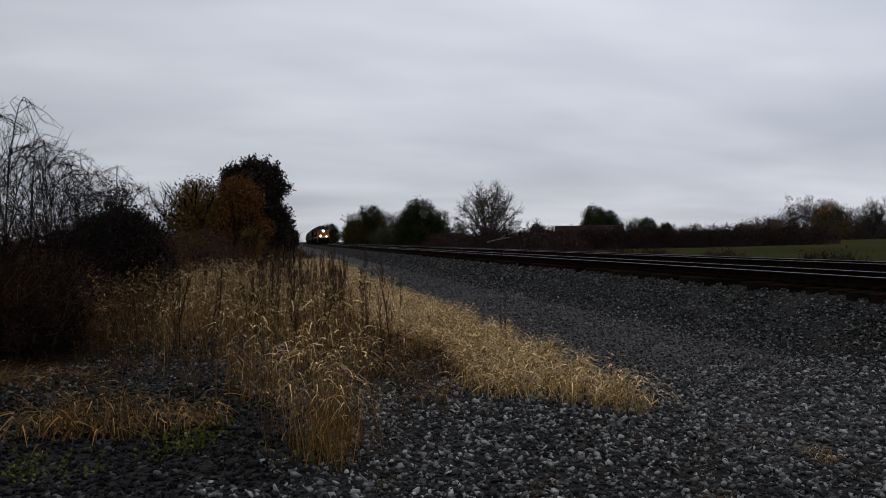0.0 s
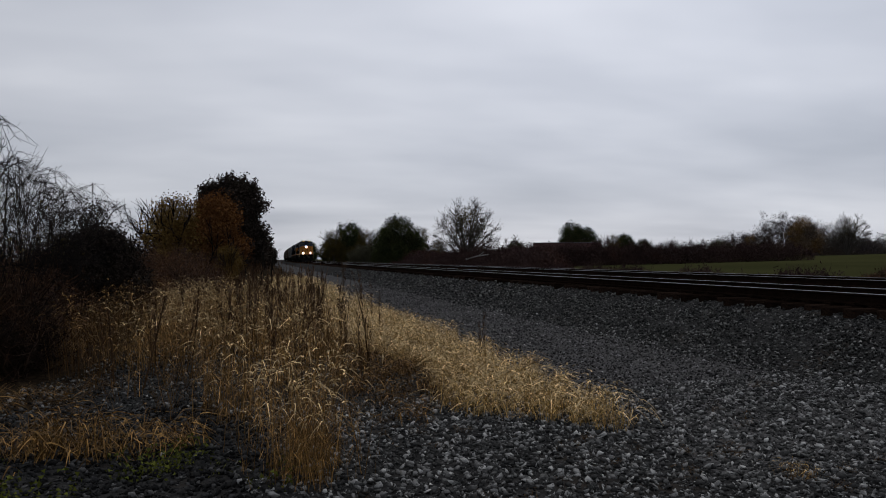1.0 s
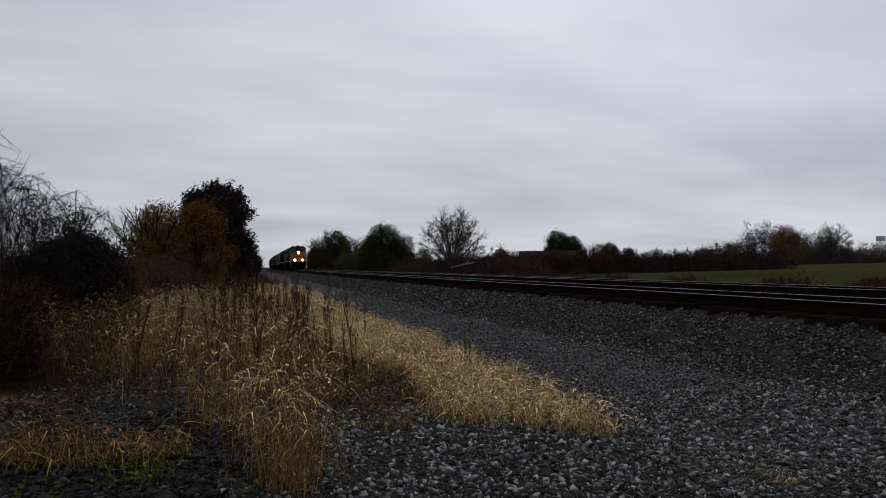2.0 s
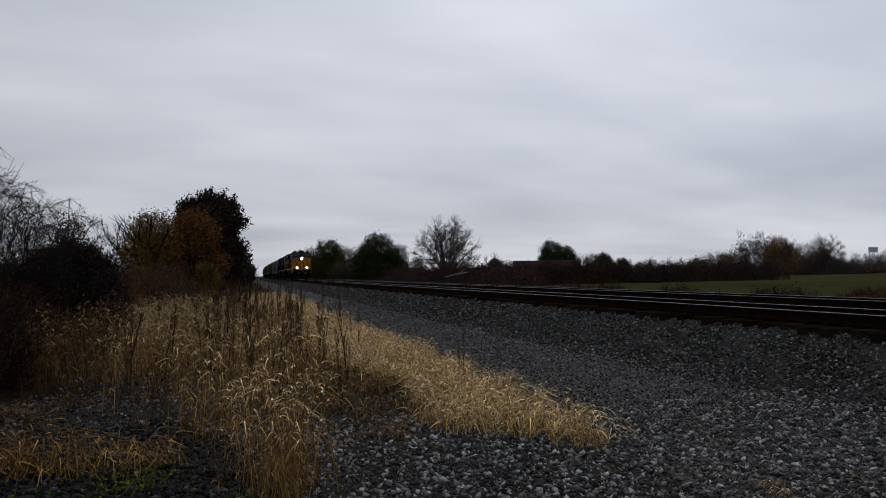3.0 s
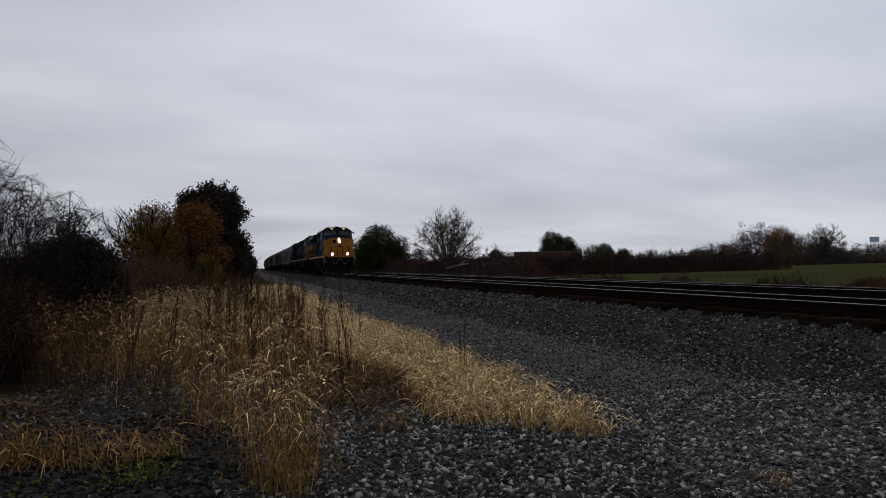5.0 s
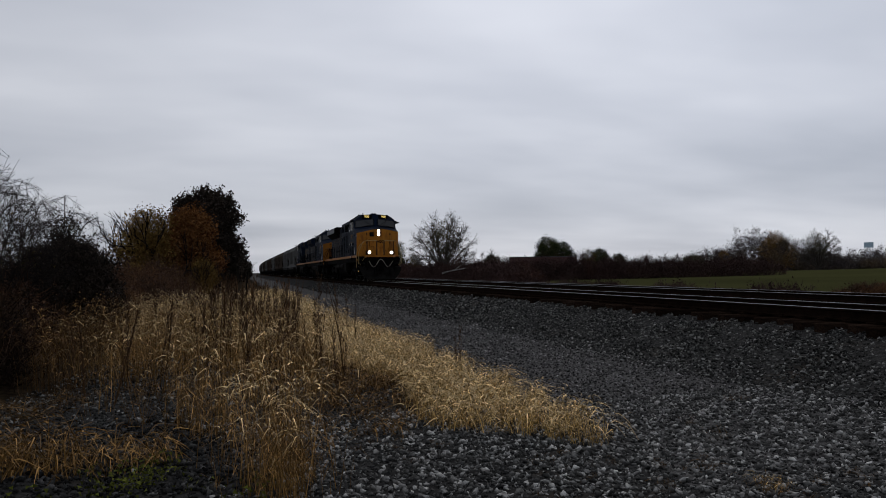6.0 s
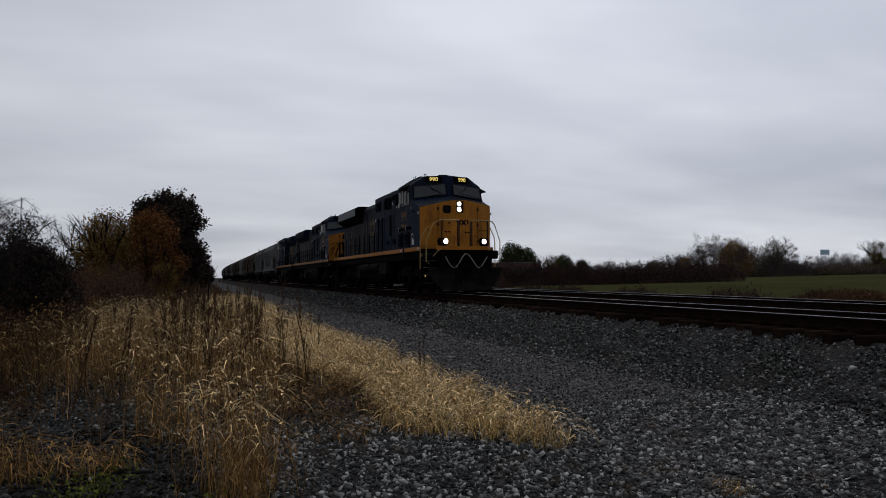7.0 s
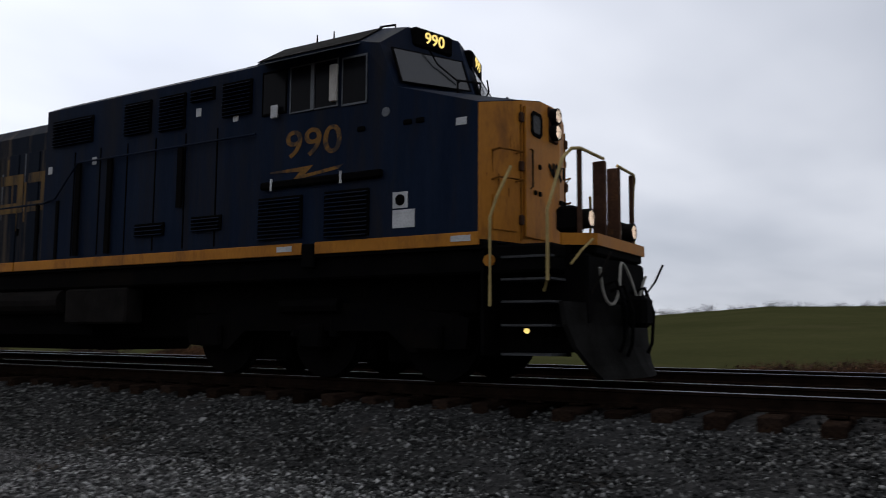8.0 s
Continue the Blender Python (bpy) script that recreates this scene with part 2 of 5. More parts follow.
# ---- mesh building ----
class Shape:
    """Collects vertices and faces for one mesh."""

    def __init__(self):
        self.v, self.f = [], []

    def add(self, verts, faces):
        k = len(self.v)
        self.v += [tuple(p) for p in verts]
        self.f += [tuple(i + k for i in face) for face in faces]
        return self

    def box(self, x0, x1, y0, y1, z0, z1, c=0.0):
        """A block with its corners cut by c on all edges that run along y and z."""
        if not c:
            p = [(x, y, z) for z in (z0, z1) for x, y in ((x0, y0), (x1, y0), (x1, y1), (x0, y1))]
            return self.add(p, [(3, 2, 1, 0), (4, 5, 6, 7), (0, 1, 5, 4), (1, 2, 6, 5), (2, 3, 7, 6), (3, 0, 4, 7)])
        ring = [(x0 + c, y0), (x1 - c, y0), (x1, y0 + c), (x1, y1 - c), (x1 - c, y1), (x0 + c, y1), (x0, y1 - c), (x0, y0 + c)]
        mx, my = (x0 + x1) / 2, (y0 + y1) / 2
        kx, ky = 1 - 2 * c / max(x1 - x0, 1e-6), 1 - 2 * c / max(y1 - y0, 1e-6)
        inner = [(mx + (x - mx) * kx, my + (y - my) * ky) for x, y in ring]
        rows = [[(x, y, z0) for x, y in inner], [(x, y, z0 + c) for x, y in ring], [(x, y, z1 - c) for x, y in ring], [(x, y, z1) for x, y in inner]]
        return self.loft(rows)

    def loft(self, rows, closed=True, caps=True):
        n = len(rows[0])
        faces = []
        for j in range(len(rows) - 1):
            for i in range(n if closed else n - 1):
                a, b = j * n + i, j * n + (i + 1) % n
                faces.append((a, b, b + n, a + n))
        if caps:
            faces.append(tuple(range(n - 1, -1, -1)))
            faces.append(tuple(range((len(rows) - 1) * n, len(rows) * n)))
        return self.add([p for r in rows for p in r], faces)

    def tube(self, path, r, n=6, r_end=None, caps=True):
        path = [Vector(p) for p in path]
        rows = []
        for i, p in enumerate(path):
            d = (path[min(i + 1, len(path) - 1)] - path[max(i - 1, 0)]).normalized()
            a = d.orthogonal().normalized()
            b = d.cross(a)
            k = r if r_end is None else r + (r_end - r) * i / max(len(path) - 1, 1)
            rows.append([p + (a * math.cos(t) + b * math.sin(t)) * k for t in (2 * math.pi * j / n for j in range(n))])
        if len(rows) > 1:   # keep the rings from twisting
            for i in range(1, len(rows)):
                best = min(range(n), key=lambda s: (rows[i][s] - rows[i - 1][0]).length)
                rows[i] = rows[i][best:] + rows[i][:best]
                if n > 2 and (rows[i][1] - rows[i - 1][1]).length > (rows[i][-1] - rows[i - 1][1]).length:
                    rows[i] = [rows[i][0]] + rows[i][:0:-1]
        return self.loft(rows, caps=caps)

    def disc(self, centre, axis, r, depth, n=16, hollow=0.0):
        c, a = Vector(centre), Vector(axis).normalized()
        return self.tube([c - a * depth / 2, c + a * depth / 2], r, n)

    def slab(self, corners, depth):
        """A flat plate from corners in order, thickened along its own normal."""
        p = [Vector(c) for c in corners]
        n = (p[1] - p[0]).cross(p[2] - p[0]).normalized() * depth
        return self.loft([[q for q in p], [q + n for q in p]])

    def mesh(self, name):
        me = bpy.data.meshes.new(name)
        me.from_pydata(self.v, [], self.f)
        bm = bmesh.new()
        bm.from_mesh(me)
        bmesh.ops.recalc_face_normals(bm, faces=bm.faces)
        bm.to_mesh(me)
        bm.free()
        return me


def part(name, shape, material, parent=None, label=""):
    me = shape if isinstance(shape, bpy.types.Mesh) else shape.mesh(name)
    if not me.materials:
        me.materials.append(material)
    ob = new(name, me)
    ob.parent = parent
    return tagged(ob, label)


def arrays(name, verts, tris, material):
    """A mesh of triangles straight from arrays."""
    me = bpy.data.meshes.new(name)
    me.vertices.add(len(verts))
    me.vertices.foreach_set("co", np.asarray(verts, np.float32).ravel())
    me.loops.add(len(tris) * 3)
    me.loops.foreach_set("vertex_index", np.asarray(tris, np.int32).ravel())
    me.polygons.add(len(tris))
    me.polygons.foreach_set("loop_start", np.arange(0, len(tris) * 3, 3, dtype=np.int32))
    me.update(calc_edges=True)
    me.materials.append(material)
    return me


def turns(yaw, tilt, roll):
    cy, sy, ct, st, cr, sr = np.cos(yaw), np.sin(yaw), np.cos(tilt), np.sin(tilt), np.cos(roll), np.sin(roll)
    o, l = np.zeros_like(yaw), np.ones_like(yaw)
    z = np.array([[cy, -sy, o], [sy, cy, o], [o, o, l]]).transpose(2, 0, 1)
    x = np.array([[l, o, o], [o, ct, -st], [o, st, ct]]).transpose(2, 0, 1)
    y = np.array([[cr, o, sr], [o, l, o], [-sr, o, cr]]).transpose(2, 0, 1)
    return z @ x @ y


def scatter(name, material, kinds, places, size, rng, tilt=0.15, spin=True):
    """Many small pieces, each a turned and scaled copy of one of the given (verts, tris), joined into one mesh."""
    places = np.asarray(places, float)
    size = np.broadcast_to(np.asarray(size, float).reshape(-1, 1) if np.ndim(size) < 2 else size, (len(places), 3))
    which = rng.integers(0, len(kinds), len(places))
    allv, allt, base = [], [], 0
    for k, (kv, kt) in enumerate(kinds):
        at = places[which == k]
        m = len(at)
        if not m:
            continue
        free = np.pi if tilt is None else tilt
        r = turns(rng.uniform(0, 2 * np.pi, m), rng.uniform(-free, free, m), rng.uniform(-free, free, m))
        v = np.einsum("mij,mkj->mki", r, kv[None] * size[which == k][:, None, :]) + at[:, None, :]
        t = kt[None] + (np.arange(m) * len(kv))[:, None, None] + base
        allv.append(v.reshape(-1, 3))
        allt.append(t.reshape(-1, 3))
        base += m * len(kv)
    return arrays(name, np.concatenate(allv), np.concatenate(allt), material)


def tri(shape):
    """Verts and triangles of a Shape, as arrays."""
    t = [(f[0], f[i], f[i + 1]) for f in shape.f for i in range(1, len(f) - 1)]
    return np.array(shape.v, float), np.array(t, int)


# ---- lie of the land and line of the track ----
def smooth(a, b, x):
    t = np.clip((x - a) / (b - a), 0, 1)
    return t * t * (3 - 2 * t)


def bend(y):
    """How far the line has bent to the right at y, and its heading there."""
    h, x, at = 0.0, 0.0, 40.0
    for start, end, k in ((40, 110, 0.00012), (110, 230, 0.0), (230, 420, 0.00011)):
        if y > start:
            d = min(y, end) - start
            x += h * d + 0.5 * k * d * d
            h += k * d
            at = end
    if y > at:
        x += h * (y - at)
    return x, h


BEND_Y = np.linspace(-300, 1600, 1901)
BEND_X = np.array([bend(v)[0] for v in BEND_Y])


def ripple(x, y):
    return 0.018 * np.sin(1.3 * x + 0.4 * y) * np.sin(0.9 * y - 0.3 * x) + 0.012 * np.sin(2.9 * x - 1.7 * y)


RISE_AZ = np.radians([-180, 0, 10, 23, 36, 44, 52, 61, 68, 73, 80, 90, 120, 180])
RISE_Z = [0.2, 0.2, 0.4, 0.9, 1.2, 1.85, 1.9, 2.7, 3.9, 5.6, 7.3, 7.2, 5.0, 0.2]


def land(x, y):
    """Height of the ground."""
    x, y = np.asarray(x, float), np.asarray(y, float)
    u = x - np.interp(y, BEND_Y, BEND_X)
    r, a = np.hypot(x, y), np.arctan2(x, y)
    near = ripple(x, y) * smooth(60, 20, r)
    bank = 0.10 * smooth(3.2, 6.6, u)
    crest = np.interp(a, RISE_AZ, RISE_Z)
    rise = crest * smooth(18, 190, r) * smooth(18, 40, u)
    back = 1 - 0.6 * smooth(230, 900, r)
    return near + bank + rise * back


def ground():
    def axis(*runs):
        out = [np.arange(a, b, s) for a, b, s in runs]
        return np.unique(np.concatenate(out).round(3))
    xs = axis((-3000, -200, 200), (-200, -40, 10), (-40, -8, 1), (-8, 20, 0.4), (20, 80, 2), (80, 400, 8), (400, 3001, 200))
    ys = axis((-3000, -100, 200), (-100, -6, 4), (-6, 30, 0.4), (30, 80, 1.5), (80, 400, 8), (400, 3001, 200))
    gx, gy = np.meshgrid(xs, ys)
    gz = land(gx, gy)
    n, m = gx.shape
    idx = np.arange(n * m).reshape(n, m)
    quad = np.stack([idx[:-1, :-1], idx[:-1, 1:], idx[1:, 1:], idx[1:, :-1]], -1).reshape(-1, 4)
    me = bpy.data.meshes.new("ground")
    me.from_pydata(np.stack([gx, gy, gz], -1).reshape(-1, 3).tolist(), [], quad.tolist())
    for k in (GRIT, LANE, SOIL, FIELD):
        me.materials.append(k)
    mx, my = gx.ravel()[quad].mean(1), gy.ravel()[quad].mean(1)
    u = mx - np.interp(my, BEND_Y, BEND_X)
    wob = 0.5 * np.sin(my * 0.7) + 0.3 * np.sin(my * 1.9 + 1)
    slot = np.full(len(quad), 0)
    slot[(u > 3.4) & (u < 6.6) & (my > 5)] = 1
    slot[(u < 3.0) & (my > 13)] = 2
    slot[(u < -2.2 + wob * 0.4) & (my > 8)] = 2
    slot[(u < -8)] = 2
    slot[u > 17.5] = 2
    slot[(u > 24 + wob) ] = 3
    me.polygons.foreach_set("material_index", slot.astype(np.int32))
    me.polygons.foreach_set("use_smooth", np.ones(len(quad), bool))
    return tagged(new("ground", me), "gravel lane, littered soil and a low green field", "ground", kind="structure")


ground()


def along(offset, y0, y1, step, profile, name):
    """A ribbon or bar of the given cross profile (x, z) swept along the line."""
    s = Shape()
    ys = np.arange(y0, y1 + step * 0.5, step)
    s.loft([[(offset + np.interp(y, BEND_Y, BEND_X) + px, y, pz) for px, pz in profile] for y in ys])
    return s


def track_bed():
    prof = [(-3.9, -0.2), (-3.35, 0.10), (-2.6, 0.30), (-1.70, 0.53), (-1.22, 0.67), (-0.9, 0.68), (6.2, 0.655), (6.5, 0.70), (8.4, 0.1), (8.6, -0.2)]
    s = Shape()
    ys = np.concatenate([np.arange(-60, 60, 1.0), np.arange(60, 700, 10.0)])
    s.loft([[(TRACK + np.interp(y, BEND_Y, BEND_X) + px, y, pz + (0.02 * math.sin(y * 2.1 + px * 3) if 0 < i < 9 else 0)) for i, (px, pz) in enumerate(prof)] for y in ys])
    ob = part("ballast_bank", s, GRIT)
    return tagged(ob, "raised bank of dark crushed stone under the tracks", "ballast bank", kind="structure")


track_bed()


def railway(centre, label, count):
    top = tagged(new("railway_track"), label, "railway track", kind="structure")
    web = [(-0.07, -0.172), (0.07, -0.172), (0.07, -0.155), (0.012, -0.13), (0.012, -0.045), (0.036, -0.035), (0.036, -0.006), (-0.036, -0.006), (-0.036, -0.035), (-0.012, -0.045), (-0.012, -0.13), (-0.07, -0.155)]
    head = [(-0.022, -0.006), (0.014, -0.006), (0.011, 0.0), (-0.018, 0.0)]
    for side in (-0.7525, 0.7525):
        rail = part("rail", along(centre + side, -60, 650, 5, [(a, RAIL + b) for a, b in web], "rail"), RUST, top, "rusty steel rail with a polished head")
        part("rail_head", along(centre + side, -60, 650, 5, [(a, RAIL + b) for a, b in head], "head"), STEEL, rail)
    rng = np.random.default_rng(int(centre))
    mesh = Shape().box(-1.3, 1.3, -0.11, 0.11, -0.18, 0.0, 0.012).mesh("tie")
    mesh.materials.append(TIE)
    rest = Shape()
    for i in range(1000):
        y = -25 + i * 0.53
        x, h = bend(y)
        z = RAIL - 0.185 + rng.uniform(-0.025, 0.006)
        x += centre + rng.uniform(-0.09, 0.09)
        if i < count:
            t = part("tie", mesh, TIE, top)
            t.matrix_basis = pose(x, y, z, 0, rng.uniform(-0.6, 0.6), -math.degrees(h) + rng.uniform(-1.2, 1.2))
        else:
            rest.box(x - 1.3, x + 1.3, y - 0.11, y + 0.11, z - 0.18, z)
    tagged(part("ties", rest, TIE, top), kind="stuff")
    plates = Shape()
    for i in range(170):
        y = -25 + i * 0.53
        x = bend(y)[0] + centre
        for side in (-0.7525, 0.7525):
            plates.box(x + side - 0.17, x + side + 0.17, y - 0.09, y + 0.09, RAIL - 0.19, RAIL - 0.168)
            for dx in (-0.11, 0.11):
                plates.box(x + side + dx - 0.02, x + side + dx + 0.02, y - 0.06, y - 0.03, RAIL - 0.17, RAIL - 0.145)
    tagged(part("tie_plates", plates, RUST, top), kind="stuff")


railway(TRACK, "main track with rusty rails on dark wooden ties", 200)
railway(TRACK_2, "second track with polished rails on dark wooden ties", 100)


# ---- the train ----
def lettering(text, height, depth, name, bold=0.01):
    cu = bpy.data.curves.new(name, "FONT")
    cu.body, cu.size, cu.extrude, cu.align_x, cu.align_y, cu.offset = text, height * 1.38, depth, "CENTER", "CENTER", bold
    ob = bpy.data.objects.new(name, cu)
    scene.collection.objects.link(ob)
    me = bpy.data.meshes.new_from_object(ob.evaluated_get(bpy.context.evaluated_depsgraph_get()))
    bpy.data.objects.remove(ob)
    return me


def bogie(parent, centre, wheel_mesh, axles=3, spread=1.85, name="bogie"):
    s = Shape()
    half = spread * (axles - 1) / 2
    for side in (-1.02, 1.02):
        prof = [(-half - 0.55, 0.78), (-half - 0.5, 0.42), (-half + 0.3, 0.36), (-half + 0.62, 0.62), (half - 0.62, 0.62), (half - 0.3, 0.36), (half + 0.5, 0.42), (half + 0.55, 0.78), (half * 0.6, 0.98), (-half * 0.6, 0.98)]
        s.loft([[(side - 0.08, centre + y, z) for y, z in prof], [(side + 0.08, centre + y, z) for y, z in prof]])
        for i in range(axles):
            y = centre - half + i * spread
            s.box(side - 0.16, side + 0.16, y - 0.2, y + 0.2, 0.38, 0.72, 0.04)
            for dy in (-0.33, 0.33):
                s.tube([(side, y + dy, 0.55), (side, y + dy, 0.85)], 0.09, 8)
        s.tube([(side * 1.12, centre - 0.5, 0.95), (side * 1.12, centre + 0.5, 0.95)], 0.1, 8)
    s.box(-0.95, 0.95, centre - 0.3, centre + 0.3, 0.5, 1.1, 0.05)
    # Frame and wheels in near-black: the shade below the body is in their colour.
    frame_ob = part("bogie", s, BLACK, parent, "steel bogie frame with underside shade in its black")
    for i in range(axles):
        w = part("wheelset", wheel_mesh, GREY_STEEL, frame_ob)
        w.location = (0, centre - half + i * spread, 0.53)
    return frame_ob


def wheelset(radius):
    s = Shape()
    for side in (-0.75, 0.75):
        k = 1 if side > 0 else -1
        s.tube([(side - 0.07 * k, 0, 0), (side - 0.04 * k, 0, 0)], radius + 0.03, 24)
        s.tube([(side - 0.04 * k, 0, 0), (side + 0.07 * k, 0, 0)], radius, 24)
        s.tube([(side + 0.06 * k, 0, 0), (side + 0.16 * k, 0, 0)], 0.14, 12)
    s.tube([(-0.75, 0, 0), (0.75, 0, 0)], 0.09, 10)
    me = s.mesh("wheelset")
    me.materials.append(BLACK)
    return me


WHEELS = wheelset(0.53)
WHEELS_SMALL = wheelset(0.45)


def collar(at, outer, inner, depth, n=20):
    """A ring that faces forward, open in the middle."""
    x, y, z = at
    rows = []
    for r, d in ((outer, 0.0), (outer, -depth), (inner, -depth), (inner, 0.0)):
        rows.append([(x + r * math.cos(2 * math.pi * i / n), y + d, z + r * math.sin(2 * math.pi * i / n)) for i in range(n)])
    return Shape().loft(rows, caps=False)


def louvre(parent, y0, y1, z0, z1, x, name="louvre"):
    k = 1 if x > 0 else -1
    s = Shape().box(min(x, x + 0.03 * k), max(x, x + 0.03 * k), y0, y1, z0, z1)
    ob = part(name, s, BLACK, parent, "black slatted air grille")
    n = max(3, int((z1 - z0) / 0.05))
    for i in range(n):
        z = z0 + (i + 0.5) * (z1 - z0) / n
        part("slat", Shape().slab([(x + 0.03 * k, y0 + 0.02, z - 0.012), (x + 0.03 * k, y1 - 0.02, z - 0.012), (x + 0.065 * k, y1 - 0.02, z - 0.03), (x + 0.065 * k, y0 + 0.02, z - 0.03)], 0.008), NAVY, ob)
    return ob


def pane(parent, corners, name, label, frame_mat=BLACK, glass=GLASS, rim=0.035, proud=0.018):
    """A window: a glass plate with a raised rim round it. Corners in order, seen from outside."""
    p = [Vector(c) for c in corners]
    n = (p[1] - p[0]).cross(p[-2] - p[0]).normalized()
    ob = part(name, Shape().slab([q + n * 0.004 for q in p], 0.008), glass, parent, label)
    mid = sum(p, Vector()) / len(p)
    s = Shape()
    for a, b in zip(p, p[1:] + p[:1]):
        ia, ib = a + (mid - a).normalized() * rim * 1.4, b + (mid - b).normalized() * rim * 1.4
        s.slab([a, b, ib, ia], proud)
    part("window_frame", s, frame_mat, ob)
    return ob


def handrail(parent, path, r=0.02, material=RAILING, name="handrail", label=""):
    return part(name, Shape().tube(path, r, 8), material, parent, label)


def locomotive(name, label, lead=True, length=22.3, number="990"):
    top = tagged(new(name), label, "locomotive", group="locomotives of the train")
    end = length - 0.75
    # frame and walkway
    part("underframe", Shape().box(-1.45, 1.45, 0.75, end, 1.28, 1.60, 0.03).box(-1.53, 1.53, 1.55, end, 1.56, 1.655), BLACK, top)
    for side in (-1, 1):
        for y0, y1 in ((1.62, 4.02), (4.24, 10.6), (10.63, 16.2), (16.23, end)):
            s = Shape().box(min(side * 1.53, side * 1.565), max(side * 1.53, side * 1.565), y0, y1, 1.60, 1.755, 0.006)
            part("sill_stripe", s, YELLOW if lead else SHADED_YELLOW, top, "chipped yellow stripe along the sill")
        part("sill_bracket", Shape().box(min(side * 1.50, side * 1.58), max(side * 1.50, side * 1.58), 4.03, 4.23, 1.42, 1.74, 0.02), BLACK, top)
        for y in (1.72, 4.4):
            part("sill_plate", Shape().box(min(side * 1.56, side * 1.572), max(side * 1.56, side * 1.572), y, y + 0.26, 1.65, 1.72), WHITE, top)
    # short nose
    nose_x, nose_y = (-1.55, -0.86, -0.3, 0.3, 0.86, 1.55), (1.63, 1.43, 1.40, 1.40, 1.56, 1.95)
    nose_z = (3.27, 3.42, 3.53, 3.55, 3.48, 3.38)
    low = list(zip(nose_x, nose_y)) + [(1.55, 2.80), (0.0, 2.50), (-1.55, 2.80)]
    tops = nose_z + (3.63, 3.81, 3.63)
    part("nose", Shape().loft([[(x, y, 1.655) for x, y in low], [(x, y, z) for (x, y), z in zip(low, tops)]]), NAVY, top)
    rows = [[(x, y - 0.022, 1.67) for x, y in low[:6]], [(x, y - 0.022, z - 0.012) for (x, y), z in zip(low[:6], tops)]]
    inner = [[(x, y + 0.02, z) for x, y, z in r] for r in rows]
    nose_face = part("nose_front", Shape().loft([r + q[::-1] for r, q in zip(rows, inner)]), YELLOW if lead else SHADED_YELLOW, top, "chipped dirty yellow nose front" if lead else "yellow nose front with shade in its colour")
    for x in (-0.86, 0.86):
        ny = 1.405 if x < 0 else 1.53
        part("seam", Shape().tube([(x, ny, 1.7), (x, ny, 3.36)], 0.012, 6), GRIME, nose_face)
        for z in (1.95, 2.6, 3.2):
            part("hinge", Shape().box(x - 0.04, x + 0.04, ny - 0.035, ny + 0.015, z - 0.06, z + 0.06, 0.01), POST_RUST, nose_face)
    part("nose_door", Shape().box(-0.80, -0.08, 1.362, 1.400, 1.75, 3.36, 0.008), YELLOW if lead else SHADED_YELLOW, nose_face)
    pane(nose_face, [(-0.66, 1.360, 3.07), (-0.60, 1.360, 3.02), (-0.40, 1.360, 3.02), (-0.34, 1.360, 3.07), (-0.34, 1.360, 3.28), (-0.40, 1.360, 3.33), (-0.60, 1.360, 3.33), (-0.66, 1.360, 3.28)], "nose_window", "small dark nose door window")
    part("door_bar", Shape().tube([(-0.67, 1.36, 2.35), (-0.67, 1.33, 2.37), (-0.67, 1.33, 2.82), (-0.67, 1.36, 2.84)], 0.012, 6), BLACK, nose_face)
    for x, z in ((-0.4, 2.66), (-0.54, 2.32), (-0.4, 2.32), (0.3, 2.3), (0.42, 2.3), (0.5, 2.05)):
        part("door_fitting", Shape().box(x - 0.035, x + 0.035, 1.34, 1.378, z - 0.03, z + 0.03, 0.008), BLACK, nose_face)
    # faded emblem as plain strokes
    for a, b in (((-0.12, 2.74), (0.05, 2.62)), ((0.05, 2.78), (0.05, 2.6)), ((0.12, 2.78), (0.3, 2.58)), ((0.3, 2.78), (0.12, 2.58)), ((0.38, 2.78), (0.38, 2.62))):
        d = Vector((b[0] - a[0], 0, b[1] - a[1])).normalized() * 0.03
        part("worn_emblem", Shape().slab([(a[0] - d.z, 1.352, a[1] + d.x), (b[0] - d.z, 1.352, b[1] + d.x), (b[0] + d.z, 1.352, b[1] - d.x), (a[0] + d.z, 1.352, a[1] - d.x)], 0.006), GREY_STEEL, nose_face)
    rng = np.random.default_rng(77)
    for _ in range(22):
        x, z = rng.uniform(-1.45, 1.45), rng.uniform(1.8, 3.2)
        y = np.interp(x, nose_x, nose_y) - 0.026
        w, h = rng.uniform(0.004, 0.014), rng.uniform(0.03, 0.3)
        part("rust_run", Shape().slab([(x - w, y, z), (x + w, y + 0.0 * w, z), (x + w * 0.4, y, z - h), (x - w * 0.4, y, z - h)], -0.003), GRIME, nose_face)
    # headlight pair
    lamp = part("headlight_housing", Shape().box(-0.10, 0.20, 1.345, 1.39, 3.05, 3.50, 0.015), POST_RUST if lead else BLACK, top)
    for z in (3.38, 3.17):
        part("headlight_rim", collar((0, 1.36, z), 0.105, 0.085, 0.10), GREY_STEEL, lamp)
        part("headlight", Shape().disc((0, 1.335, z), (0, 1, 0), 0.084, 0.012, 20), LAMP if lead else GLASS, lamp, "glowing round headlight" if lead else "unlit round headlight")
